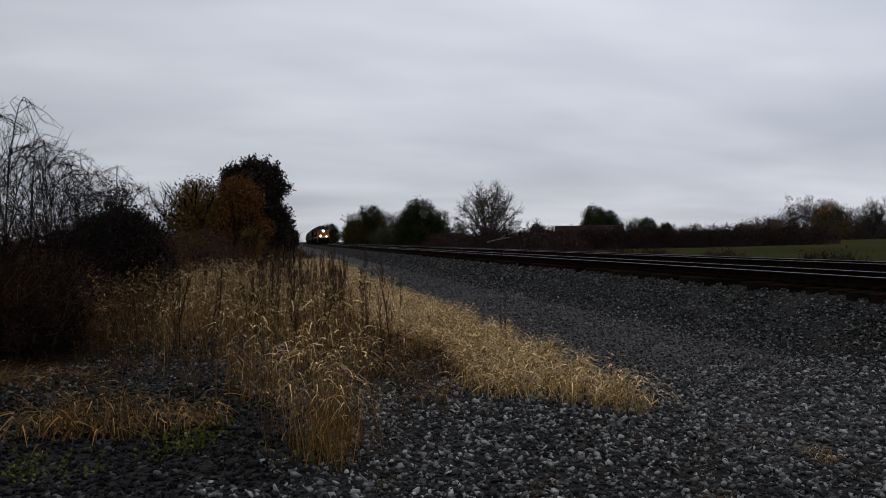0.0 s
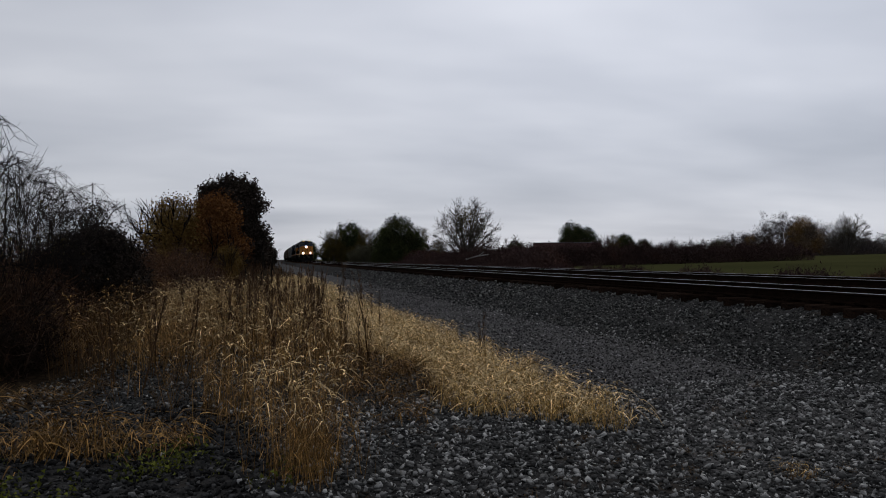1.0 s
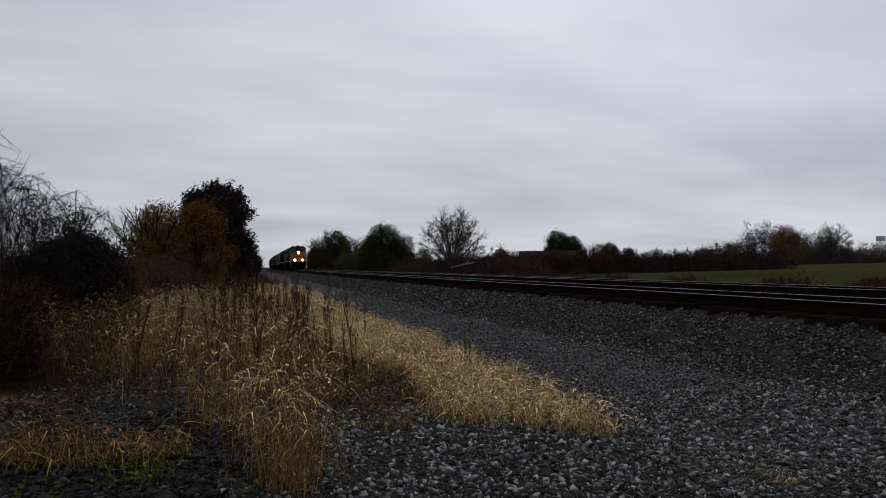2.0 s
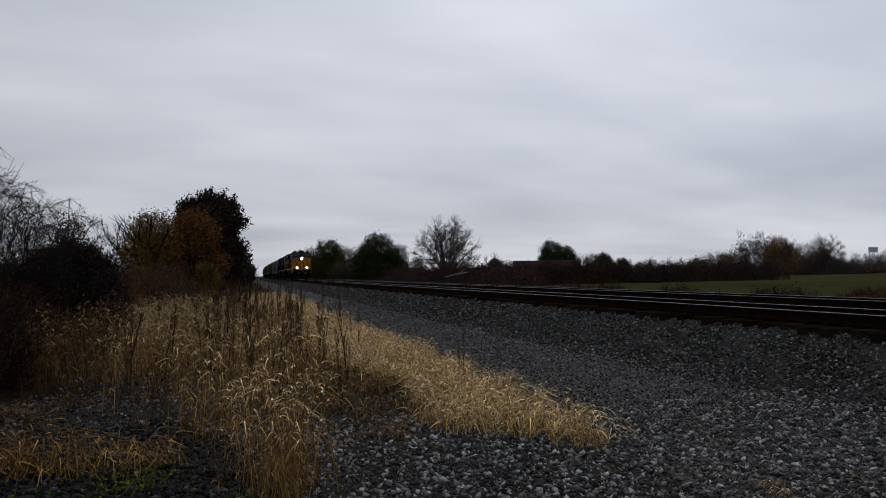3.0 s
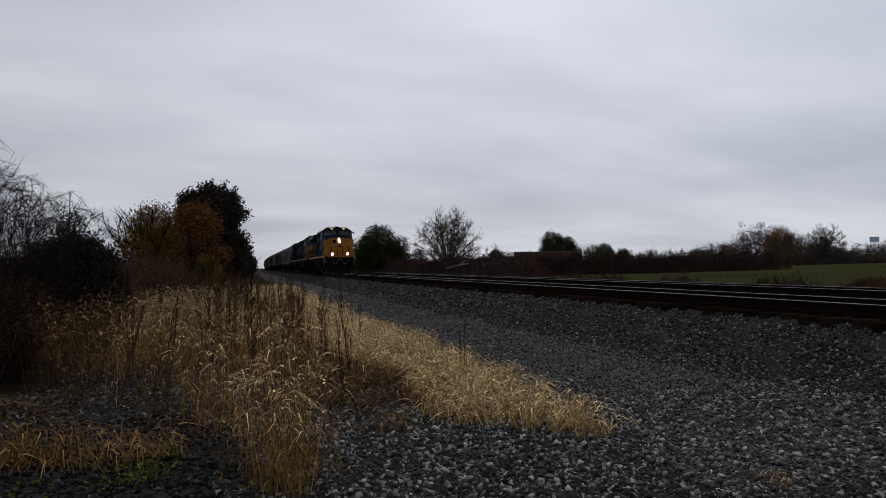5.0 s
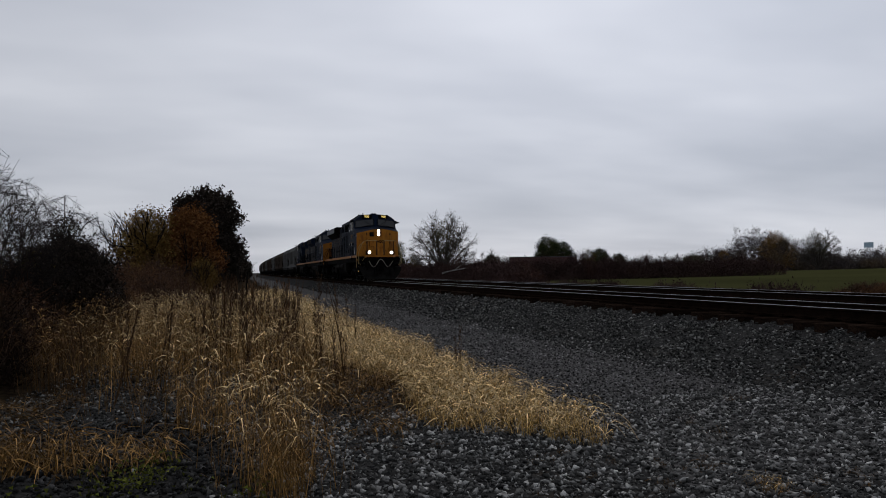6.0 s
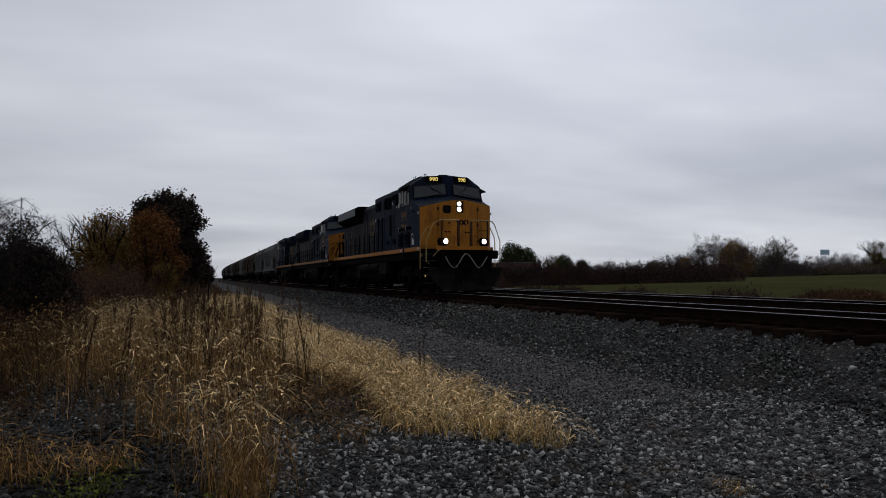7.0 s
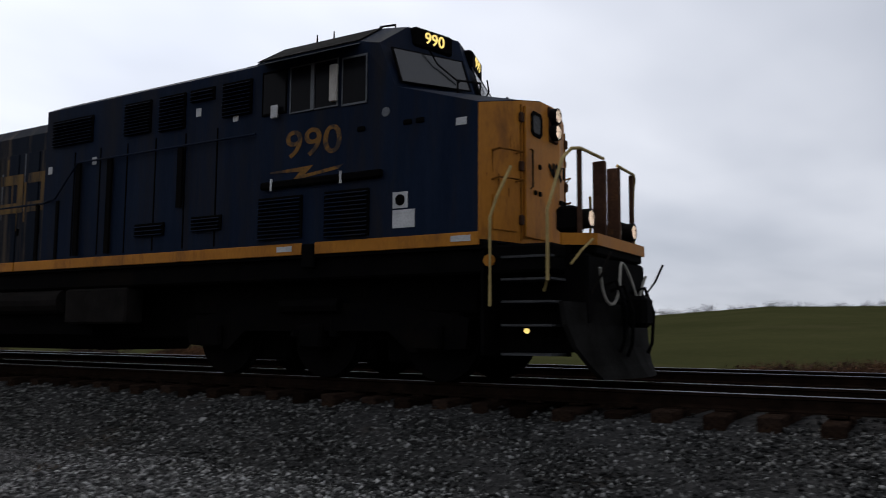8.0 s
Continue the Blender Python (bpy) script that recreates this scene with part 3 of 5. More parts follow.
    for x in (-1.15, 1.15):
        ya, yb = (float(np.interp(x + d, nose_x, nose_y)) - 0.024 for d in (-0.2, 0.2))
        for z in (2.74, 2.40):
            part("nose_grab", Shape().tube([(x - 0.2, ya, z - 0.02), (x - 0.2, ya - 0.1, z), (x + 0.2, yb - 0.1, z + 0.01), (x + 0.2, yb, z)], 0.013, 6), GRIME if lead else BLACK, nose_face)
        part("nose_hatch", Shape().slab([(x - 0.2, ya, 1.8), (x + 0.2, yb, 1.8), (x + 0.2, yb, 2.2), (x - 0.2, ya, 2.2)], 0.02), YELLOW if lead else SHADED_YELLOW, nose_face)
    # cab
    half = [(-1.55, 2.80, 1.655), (-1.55, 2.80, 3.64), (0.0, 2.50, 3.82), (-1.52, 3.06, 4.24), (-0.97, 2.99, 4.60), (0.0, 2.76, 4.65), (-1.55, 3.35, 4.30), (-1.0, 3.35, 4.64), (-1.55, 5.12, 1.655), (-1.55, 5.12, 4.30), (-1.0, 5.12, 4.64)]
    other = [(-x, y, z) for x, y, z in half]
    faces = [(0, 1, 3, 6, 9, 8), (1, 2, 5, 4, 3), (3, 4, 7, 6), (6, 7, 10, 9)]
    n = len(half)
    cab = Shape().add(half + other, faces + [tuple(i + n for i in f[::-1]) for f in faces] + [(4, 5, 5 + n, 4 + n, 7 + n, 7), (7, 7 + n, 10 + n, 10), (8, 9, 10, 10 + n, 9 + n, 8 + n), (0, 8, 8 + n, n), (0, n, n + 1, 2, 1)])
    cab_ob = part("cab", cab, NAVY, top, "dark navy cab with streaked paint")
    for k in (-1, 1):
        pts = [(k * 0.14, 2.515, 3.85), (k * 1.49, 2.785, 3.69), (k * 1.44, 2.975, 4.18), (k * 0.14, 2.655, 4.29)]
        if k < 0:
            pts = [pts[1], pts[0], pts[3], pts[2]]
        pane(cab_ob, [(x, y - 0.03, z) for x, y, z in pts], "windshield", "dark sloping windshield pane", glass=WINDSHIELD, rim=0.022)
        part("wiper", Shape().tube([(k * 0.85, 2.74, 4.30), (k * 0.75, 2.66, 4.1), (k * 0.4, 2.52, 3.92)], 0.012, 6), BLACK, cab_ob)
        board = part("number_board", Shape().box(-0.36, 0.36, -0.06, 0.34, -0.135, 0.135, 0.03), BLACK, cab_ob)
        board.matrix_basis = pose(k * 0.60, 2.84, 4.47, 0, 0, 17 * k)
        if lead:
            me = lettering(number, 0.155, 0.002, "lit_number", 0.003)
            me.transform(Matrix.Diagonal((1.15, 1, 1, 1)))
            me.materials.append(DIGITS)
            d = part("lit_number", me, DIGITS, board, "glowing yellow number 990")
            d.matrix_basis = pose(0, -0.067, 0, 90, 0, 0)
        else:
            for j in range(4):
                part("number_bar", Shape().box(-0.25 + j * 0.13, -0.16 + j * 0.13, -0.07, -0.062, -0.07, 0.07), GREY_STEEL, board)
        x = k * 1.552
        for y0, y1, z0, z1, mat in ((4.56, 5.0, 3.53, 4.14, BLACK), (3.68, 4.50, 3.50, 4.14, AWNING), (3.22, 3.62, 3.48, 4.12, AWNING)):
            c = [(x, y0, z0), (x, y1, z0), (x, y1, z1), (x, y0, z1)]
            pane(cab_ob, c if k > 0 else [c[1], c[0], c[3], c[2]], "side_window", "dark cab side window", frame_mat=mat, rim=0.022)
        part("window_post", Shape().box(min(x, x + k * 0.03), max(x, x + k * 0.03), 4.07, 4.13, 3.5, 4.12), AWNING, cab_ob)
        part("curtain", Shape().box(min(x, x + k * 0.06), max(x, x + k * 0.06), 3.68, 3.80, 3.56, 4.05, 0.01), CURTAIN, cab_ob)
        part("awning", Shape().slab([(x, 3.35, 4.27), (x, 4.98, 4.27), (x + k * 0.40, 4.92, 4.10), (x + k * 0.40, 3.42, 4.10)], 0.012), AWNING, cab_ob, "tilted grey sheet metal window awning")
        part("mirror", Shape().box(min(x + k * 0.05, x + k * 0.09), max(x + k * 0.05, x + k * 0.09), 4.66, 4.78, 3.46, 3.64, 0.01), WHITE, cab_ob)
        # number and stripe on the cab side
        if lead:
            me = lettering(number, 0.38, 0.003, "cab_number", 0.004)
            me.transform(Matrix.Diagonal((1.3, 1, 1, 1)))
            me.materials.append(FADED)
            d = part("cab_number", me, FADED, cab_ob, "faded yellow number 990")
            d.matrix_basis = pose(k * 1.553, 4.09, 3.06, 90, 0, 90 * k)
        else:
            for j in range(4):
                part("number_bar", Shape().box(min(k * 1.55, k * 1.556), max(k * 1.55, k * 1.556), 3.65 + j * 0.25, 3.83 + j * 0.25, 2.9, 3.24), FADED, cab_ob)
        part("flash_stripe", Shape().slab([(k * 1.552, y, z) for y, z in ((4.82, 2.74), (4.82, 2.72), (4.22, 2.70), (4.08, 2.77))], 0.004).slab([(k * 1.553, y, z) for y, z in ((4.26, 2.74), (4.08, 2.77), (4.26, 2.63), (4.44, 2.59))], 0.004).slab([(k * 1.554, y, z) for y, z in ((4.44, 2.59), (4.26, 2.655), (3.58, 2.735), (3.66, 2.68))], 0.004), FADED, cab_ob)
        part("grab_bar", Shape().box(min(k * 1.55, k * 1.63), max(k * 1.55, k * 1.63), 2.95, 4.95, 2.50, 2.60, 0.02), BLACK, cab_ob)
        for y in (4.72, 3.55):
            part("bar_bracket", Shape().box(min(k * 1.62, k * 1.64), max(k * 1.62, k * 1.64), y, y + 0.03, 2.47, 2.63), WHITE, cab_ob)
        louvre(cab_ob, 4.24, 5.0, 1.83, 2.39, k * 1.55)
        louvre(cab_ob, 3.16, 3.86, 1.80, 2.39, k * 1.55)
        sign = part("notice_plate", Shape().box(min(k * 1.55, k * 1.558), max(k * 1.55, k * 1.558), 2.59, 2.81, 2.10, 2.30), WHITE, cab_ob, "white notice plate with a dark round mark")
        part("round_mark", Shape().disc((k * 1.56, 2.70, 2.2), (1, 0, 0), 0.07, 0.01, 14), BLACK, sign)
        part("notice_plate", Shape().box(min(k * 1.55, k * 1.558), max(k * 1.55, k * 1.558), 2.49, 2.81, 1.86, 2.08), WHITE, cab_ob)
        part("notice_plate", Shape().box(min(k * 1.55, k * 1.556), max(k * 1.55, k * 1.556), 1.78, 1.92, 3.02, 3.11), WHITE, cab_ob)
        part("round_badge", Shape().disc((k * 1.553, 2.93, 3.32), (1, 0, 0), 0.06, 0.012, 14), AWNING, cab_ob)
        for y in (2.6, 2.42, 3.3):
            part("cab_fitting", Shape().box(min(k * 1.55, k * 1.58), max(k * 1.55, k * 1.58), y - 0.06, y + 0.06, 3.12, 3.18, 0.01), BLACK, cab_ob)
    for k in (-1, 1):   # added black sheets that hide the sky-lit look of the cab's sloping shoulders
        quad = [(k * 1.56, 3.36, 4.306), (k * 1.0, 3.36, 4.648), (k * 1.0, 5.11, 4.648), (k * 1.56, 5.11, 4.306)]
        part("dimming_sheet", Shape().loft([quad, [(x, y, z + 0.012) for x, y, z in quad]]), BLACK, cab_ob)
    # roof gear
    part("cab_antenna", Shape().tube([(-0.8, 3.3, 4.62), (-0.8, 3.3, 4.74), (-0.8, 3.55, 4.76), (-0.8, 3.6, 4.62)], 0.015, 6), BLACK, top)
    part("roof_box", Shape().box(-0.2, 0.2, 3.3, 3.8, 4.64, 4.74, 0.03), BLACK, top)
    for y in (4.2, 4.5):
        part("roof_horn", Shape().tube([(-1.0, y, 4.6), (-1.0, y, 4.76)], 0.02, 6, 0.008), BLACK, top)
    for k in (-1, 1):
        part("roof_grab", Shape().tube([(k * 0.4, 2.2, 3.6), (k * 0.4, 2.2, 3.86), (k * 1.2, 2.1, 3.68), (k * 1.2, 2.1, 3.4)], 0.014, 6), BLACK, top)
    # auxiliary cab section
    aux = Shape().loft([[(-1.50, y, 1.655), (-1.50, y, 4.28), (-1.2, y, 4.43), (1.2, y, 4.43), (1.50, y, 4.28), (1.50, y, 1.655)] for y in (5.12, 9.95)])
    aux_ob = part("equipment_body", aux, NAVY, top, "dark navy equipment body with dark grilles")
    for k in (-1, 1):
        x = k * 1.50
        for y0, y1, z0, z1 in ((8.71, 9.75, 3.64, 4.07), (7.32, 7.93, 3.62, 4.12), (6.57, 7.13, 3.59, 4.12), (5.97, 6.46, 3.94, 4.12), (5.24, 5.80, 3.63, 4.12)):
            louvre(aux_ob, y0, y1, z0, z1, x, "grille")
        for y0, y1, z0, z1 in ((6.94, 7.58, 2.02, 2.21), (5.76, 6.35, 2.03, 2.24)):
            louvre(aux_ob, y0, y1, z0, z1, x, "vent")
        for y in (5.9, 6.55, 7.2, 7.85, 8.5, 9.15):
            part("door_seam", Shape().box(min(x, x + k * 0.012), max(x, x + k * 0.012), y - 0.01, y + 0.01, 1.8, 3.5), BLACK, aux_ob)
        for y, z in ((6.25, 3.72), (8.6, 3.25), (9.75, 3.2), (5.5, 3.55)):
            part("small_plate", Shape().box(min(x, x + k * 0.01), max(x, x + k * 0.01), y, y + 0.1, z, z + 0.12), WHITE, aux_ob)
    # long hood
    hood_end = end - 0.55
    hood = Shape().loft([[(-1.02, y, 1.655), (-1.02, y, 4.12), (-0.85, y, 4.33), (0.85, y, 4.33), (1.02, y, 4.12), (1.02, y, 1.655)] for y in (9.95, hood_end)])
    hood_ob = part("long_hood", hood, HOOD, top, "dark navy engine hood with streaked panels")
    for k in (-1, 1):
        x = k * 1.02
        for i in range(int((hood_end - 10.2) / 0.62)):
            y = 10.2 + i * 0.62
            part("hood_door", Shape().box(min(x, x + k * 0.025), max(x, x + k * 0.025), y, y + 0.57, 1.8, 3.8, 0.006), HOOD, hood_ob)
            part("latch", Shape().box(min(x, x + k * 0.05), max(x, x + k * 0.05), y + 0.5, y + 0.53, 2.3, 2.42), BLACK, hood_ob)
        streaks = np.random.default_rng(91)
        for _ in range(34):
            y, z, h, w = streaks.uniform(10.2, hood_end - 0.4), streaks.uniform(2.6, 3.8), streaks.uniform(0.3, 1.1), streaks.uniform(0.02, 0.07)
            xx = x + k * 0.028
            part("paint_streak", Shape().slab([(xx, y, z), (xx, y + w, z), (xx, y + w * 0.7, z - h), (xx, y + w * 0.3, z - h)], 0.002 * k), WORN if streaks.uniform() < 0.5 else AWNING, hood_ob)
        # worn yellow letters as plain blocks
        for y0, y1 in ((10.55, 11.1), (11.25, 11.95), (12.05, 12.75), (12.85, 13.45)):
            xx = x + k * 0.03
            part("worn_letter", Shape().box(min(xx, xx + k * 0.004), max(xx, xx + k * 0.004), y0, y0 + 0.16, 2.72, 3.42).box(min(xx, xx + k * 0.004), max(xx, xx + k * 0.004), y0 + 0.165, y1, 3.24, 3.42).box(min(xx, xx + k * 0.004), max(xx, xx + k * 0.004), y0 + 0.165, y1, 2.72, 2.9), WORN, hood_ob)
    for y in (10.8, 12.4, 14.0):
        part("roof_stack", Shape().box(-0.45, 0.45, y, y + 0.7, 4.31, 4.4, 0.04), BLACK, hood_ob)
    wing = [(-1.5, 3.86), (-1.5, 4.27), (-1.3, 4.38), (1.3, 4.38), (1.5, 4.27), (1.5, 3.86), (1.05, 3.5), (-1.05, 3.5)]
    w0, w1 = (15.0, 20.6) if length > 20 else (12.0, 15.5)
    part("radiator_wing", Shape().loft([[(x, w0, z) for x, z in wing], [(x, w1, z) for x, z in wing]]), BLACK if lead else NAVY, hood_ob, "flared radiator housing over the hood")
    for k in (-1, 1):
        part("radiator_screen", Shape().slab([(k * 1.506, w0 + 0.1, 3.89), (k * 1.506, w1 - 0.1, 3.89), (k * 1.506, w1 - 0.1, 4.25), (k * 1.506, w0 + 0.1, 4.25)], 0.006), AWNING if lead else GREY_STEEL, hood_ob)
        # walkway railing with its raised step along the equipment body
        rail_y = [10.1 + 1.25 * i for i in range(int((end - 10.4) / 1.25) + 1)]
        handrail(top, [(k * 1.5, end - 0.3, 2.72), (k * 1.5, 9.98, 2.72), (k * 1.57, 9.55, 2.76), (k * 1.57, 8.98, 3.3), (k * 1.57, 5.1, 3.3)], 0.017, NAVY)
        for y in rail_y + [9.55]:
            part("stanchion", Shape().box(k * 1.5 - 0.02, k * 1.5 + 0.02, y - 0.035, y + 0.035, 1.655, 2.73), BLACK, top)
        for y in (8.98, 8.2, 6.6):
            part("stanchion", Shape().box(k * 1.55 - 0.02, k * 1.55 + 0.02, y - 0.05, y + 0.05, 1.8 if y > 8 else 2.4, 3.3), BLACK, top)
    # tank, reservoirs and boxes below
    t0, t1 = (8.9, 14.9) if length > 20 else (7.2, 11.0)
    tank = [(-1.25, 1.28), (-1.4, 1.0), (-1.4, 0.55), (-1.0, 0.30), (1.0, 0.30), (1.4, 0.55), (1.4, 1.0), (1.25, 1.28)]
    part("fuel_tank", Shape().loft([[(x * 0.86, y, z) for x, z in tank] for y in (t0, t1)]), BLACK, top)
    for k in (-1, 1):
        part("air_reservoir", Shape().tube([(k * 1.32, t0 + 0.55, 1.08), (k * 1.32, t0 + 0.6, 1.08), (k * 1.32, t0 + 2.5, 1.08), (k * 1.32, t0 + 2.55, 1.08)], 0.2, 14), GREY_STEEL, top, "dusty air reservoir cylinder darkened for underside shade")
        part("air_reservoir", Shape().tube([(k * 1.32, t0 + 2.75, 1.08), (k * 1.32, t0 + 4.7, 1.08)], 0.2, 14), GREY_STEEL, top, "dusty air reservoir cylinder darkened for underside shade")
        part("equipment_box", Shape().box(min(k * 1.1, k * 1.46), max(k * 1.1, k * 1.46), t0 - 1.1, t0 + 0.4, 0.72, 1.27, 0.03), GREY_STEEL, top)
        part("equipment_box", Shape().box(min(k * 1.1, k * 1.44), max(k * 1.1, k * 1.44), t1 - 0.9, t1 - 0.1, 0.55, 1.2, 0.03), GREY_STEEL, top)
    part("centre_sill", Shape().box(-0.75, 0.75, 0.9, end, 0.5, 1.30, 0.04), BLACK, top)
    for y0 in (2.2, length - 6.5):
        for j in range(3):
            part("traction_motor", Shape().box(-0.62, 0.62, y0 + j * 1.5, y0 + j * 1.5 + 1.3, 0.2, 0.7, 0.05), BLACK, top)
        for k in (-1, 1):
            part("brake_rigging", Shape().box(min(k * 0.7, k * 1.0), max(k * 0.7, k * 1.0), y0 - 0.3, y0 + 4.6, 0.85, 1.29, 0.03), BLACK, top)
    bogie(top, 4.35, WHEELS)
    bogie(top, length - 4.3, WHEELS)
    # front platform, steps, plow, coupler
    for rear in (False, True):
        def at(y):
            return length - y if rear else y
        a, b = sorted((at(0.42), at(1.62)))
        part("end_platform", Shape().box(-0.86, 0.86, a + (0.05 if not rear else 0), b - (0.05 if rear else 0), 1.50, 1.64, 0.02), BLACK, top)
        outline = [(-1.12, 0.78), (-0.88, 0.44), (0.88, 0.44), (1.12, 0.78)]
        band = Shape().loft([[(x, at(y), z) for x, y in outline] + [(x * 0.98, at(y + 0.03), z) for x, y in outline[::-1]] for z in (1.60, 1.735)])
        part("end_band", band, YELLOW, top, "yellow band across the end platform")
        for k in (-1, 1):
            stair = part("step_well", Shape().box(min(k * 1.05, k * 1.08), max(k * 1.05, k * 1.08), *sorted((at(0.7), at(1.6))), 0.35, 1.6).box(min(k * 1.05, k * 1.5), max(k * 1.05, k * 1.5), *sorted((at(1.58), at(1.62))), 0.35, 1.6), BLACK, top)
            for z in (0.36, 0.68, 0.94, 1.19, 1.44):
                part("step", Shape().box(min(k * 1.08, k * 1.5), max(k * 1.08, k * 1.5), *sorted((at(0.75), at(1.36))), z, z + 0.025), STEP if lead and not rear else GREY_STEEL, stair, "grey steel step edge")
            handrail(top, [(k * 1.58, at(1.46), 0.9), (k * 1.58, at(1.46), 1.9), (k * 1.52, at(1.40), 2.15), (k * 1.3, at(1.33), 2.52)], 0.02, BLACK if rear or not lead else RAILING)
            handrail(top, [(k * 1.35, at(0.9), 1.08), (k * 1.53, at(0.78), 1.18), (k * 1.53, at(0.78), 1.95), (k * 1.28, at(0.70), 2.55), (k * 1.15, at(0.64), 2.68), (k * 0.98, at(0.60), 2.71), (k * 0.26, at(0.58), 2.71)], 0.02, BLACK if rear or not lead else RAILING)
            part("end_post", Shape().box(k * 0.26 - 0.035, k * 0.26 + 0.035, *sorted((at(0.55), at(0.71))), 1.64, 2.68, 0.01), POST_RUST, top, "rust-brown end post")
            part("corner_post", Shape().box(k * 0.95 - 0.03, k * 0.95 + 0.03, *sorted((at(0.60), at(0.65))), 1.64, 2.70, 0.008), BLACK if rear or not lead else POST_RUST, top)
            part("cut_lever", Shape().tube([(k * 0.95, at(0.5), 1.05), (k * 1.0, at(0.34), 1.28), (k * 1.02, at(0.24), 1.5)], 0.015, 6), GREY_STEEL, top)
            if not rear:
                hang = [(k * u, 0.42 + 0.03 * math.cos(9 * u), 1.2 + 0.26 * math.cos(2 * math.pi * u / 1.02)) for u in np.linspace(0.0, 0.86, 14).tolist()]
                part("end_hose", Shape().tube(hang, 0.018, 8), PALE_HOSE, top, "pale sagging air hose")
            if not rear:
                light = part("ditch_light", Shape().box(k * 0.86 - 0.17, k * 0.86 + 0.17, 0.66, 0.90, 1.76, 2.06, 0.04), BLACK, top)
                part("rim", collar((k * 0.79, 0.67, 1.92), 0.115, 0.09, 0.13), GREY_STEEL, light)
                part("lens", Shape().disc((k * 0.79, 0.635, 1.92), (0, 1, 0), 0.089, 0.012, 18), LAMP if lead else GLASS, light, "glowing round ditch light" if lead else "")
        part("coupler", Shape().box(-0.16, 0.16, *sorted((at(0.12 if not rear else 0.02), at(0.7))), 0.72, 1.02, 0.04).box(-0.22, 0.1, *sorted((at(0.10 if not rear else -0.03), at(0.36))), 0.68, 1.05, 0.05), BLACK, top)
        part("end_beam", Shape().box(-1.05, 1.05, *sorted((at(0.5), at(0.8))), 0.7, 1.5, 0.03), BLACK, top)
    blade = []
    for z, w, d in ((0.10, 1.0, 0.0), (0.25, 1.12, 0.10), (0.45, 1.32, 0.19), (0.7, 1.45, 0.25), (0.95, 1.5, 0.27)):
        blade.append([(x * w, 0.14 + abs(x) ** 1.5 * 0.20 + d, z) for x in (-1.0, -0.75, -0.4, 0.0, 0.4, 0.75, 1.0)])
    back = [[(x, y + 0.06, z) for x, y, z in row] for row in blade]
    part("plow", Shape().loft([f + b[::-1] for f, b in zip(blade, back)]), PLOW, top, "dusty curved steel snow plow")
    for x, y, z in ((-0.55, 0.34, 1.15), (-0.4, 0.30, 1.1), (0.5, 0.33, 1.12)):
        part("brake_hose", Shape().tube([(x, y + 0.16, z), (x, y, z + 0.06), (x + 0.03, y - 0.10, z - 0.25), (x + 0.08, y - 0.06, z - 0.62), (x + 0.10, y, z - 0.75)], 0.022, 7), BLACK, top, "black dangling brake hose")
    part("uncoupling_bar", Shape().tube([(-1.3, 0.60, 1.36), (-1.18, 0.52, 1.52), (-0.98, 0.46, 1.66)], 0.014, 6), RAILING if lead else BLACK, top)
    part("marker_light", Shape().disc((-1.52, 1.75 - 0.25, 1.42), (1, 0, 0), 0.07, 0.03, 14), YELLOW, top)
    part("step_light", Shape().disc((-1.49, 1.05, 0.63), (1, 0, 0), 0.03, 0.02, 10), DIGITS if lead else WHITE, top)
    for ob in top.children_recursive:   # the body is a little narrower than the sills of later engines
        if not ob.name.startswith(("wheelset", "bogie")) and ob.data.users == 1:
            ob.data.transform(Matrix.Diagonal((0.95, 1, 1, 1)))
            ob.location.x *= 0.95
    return top


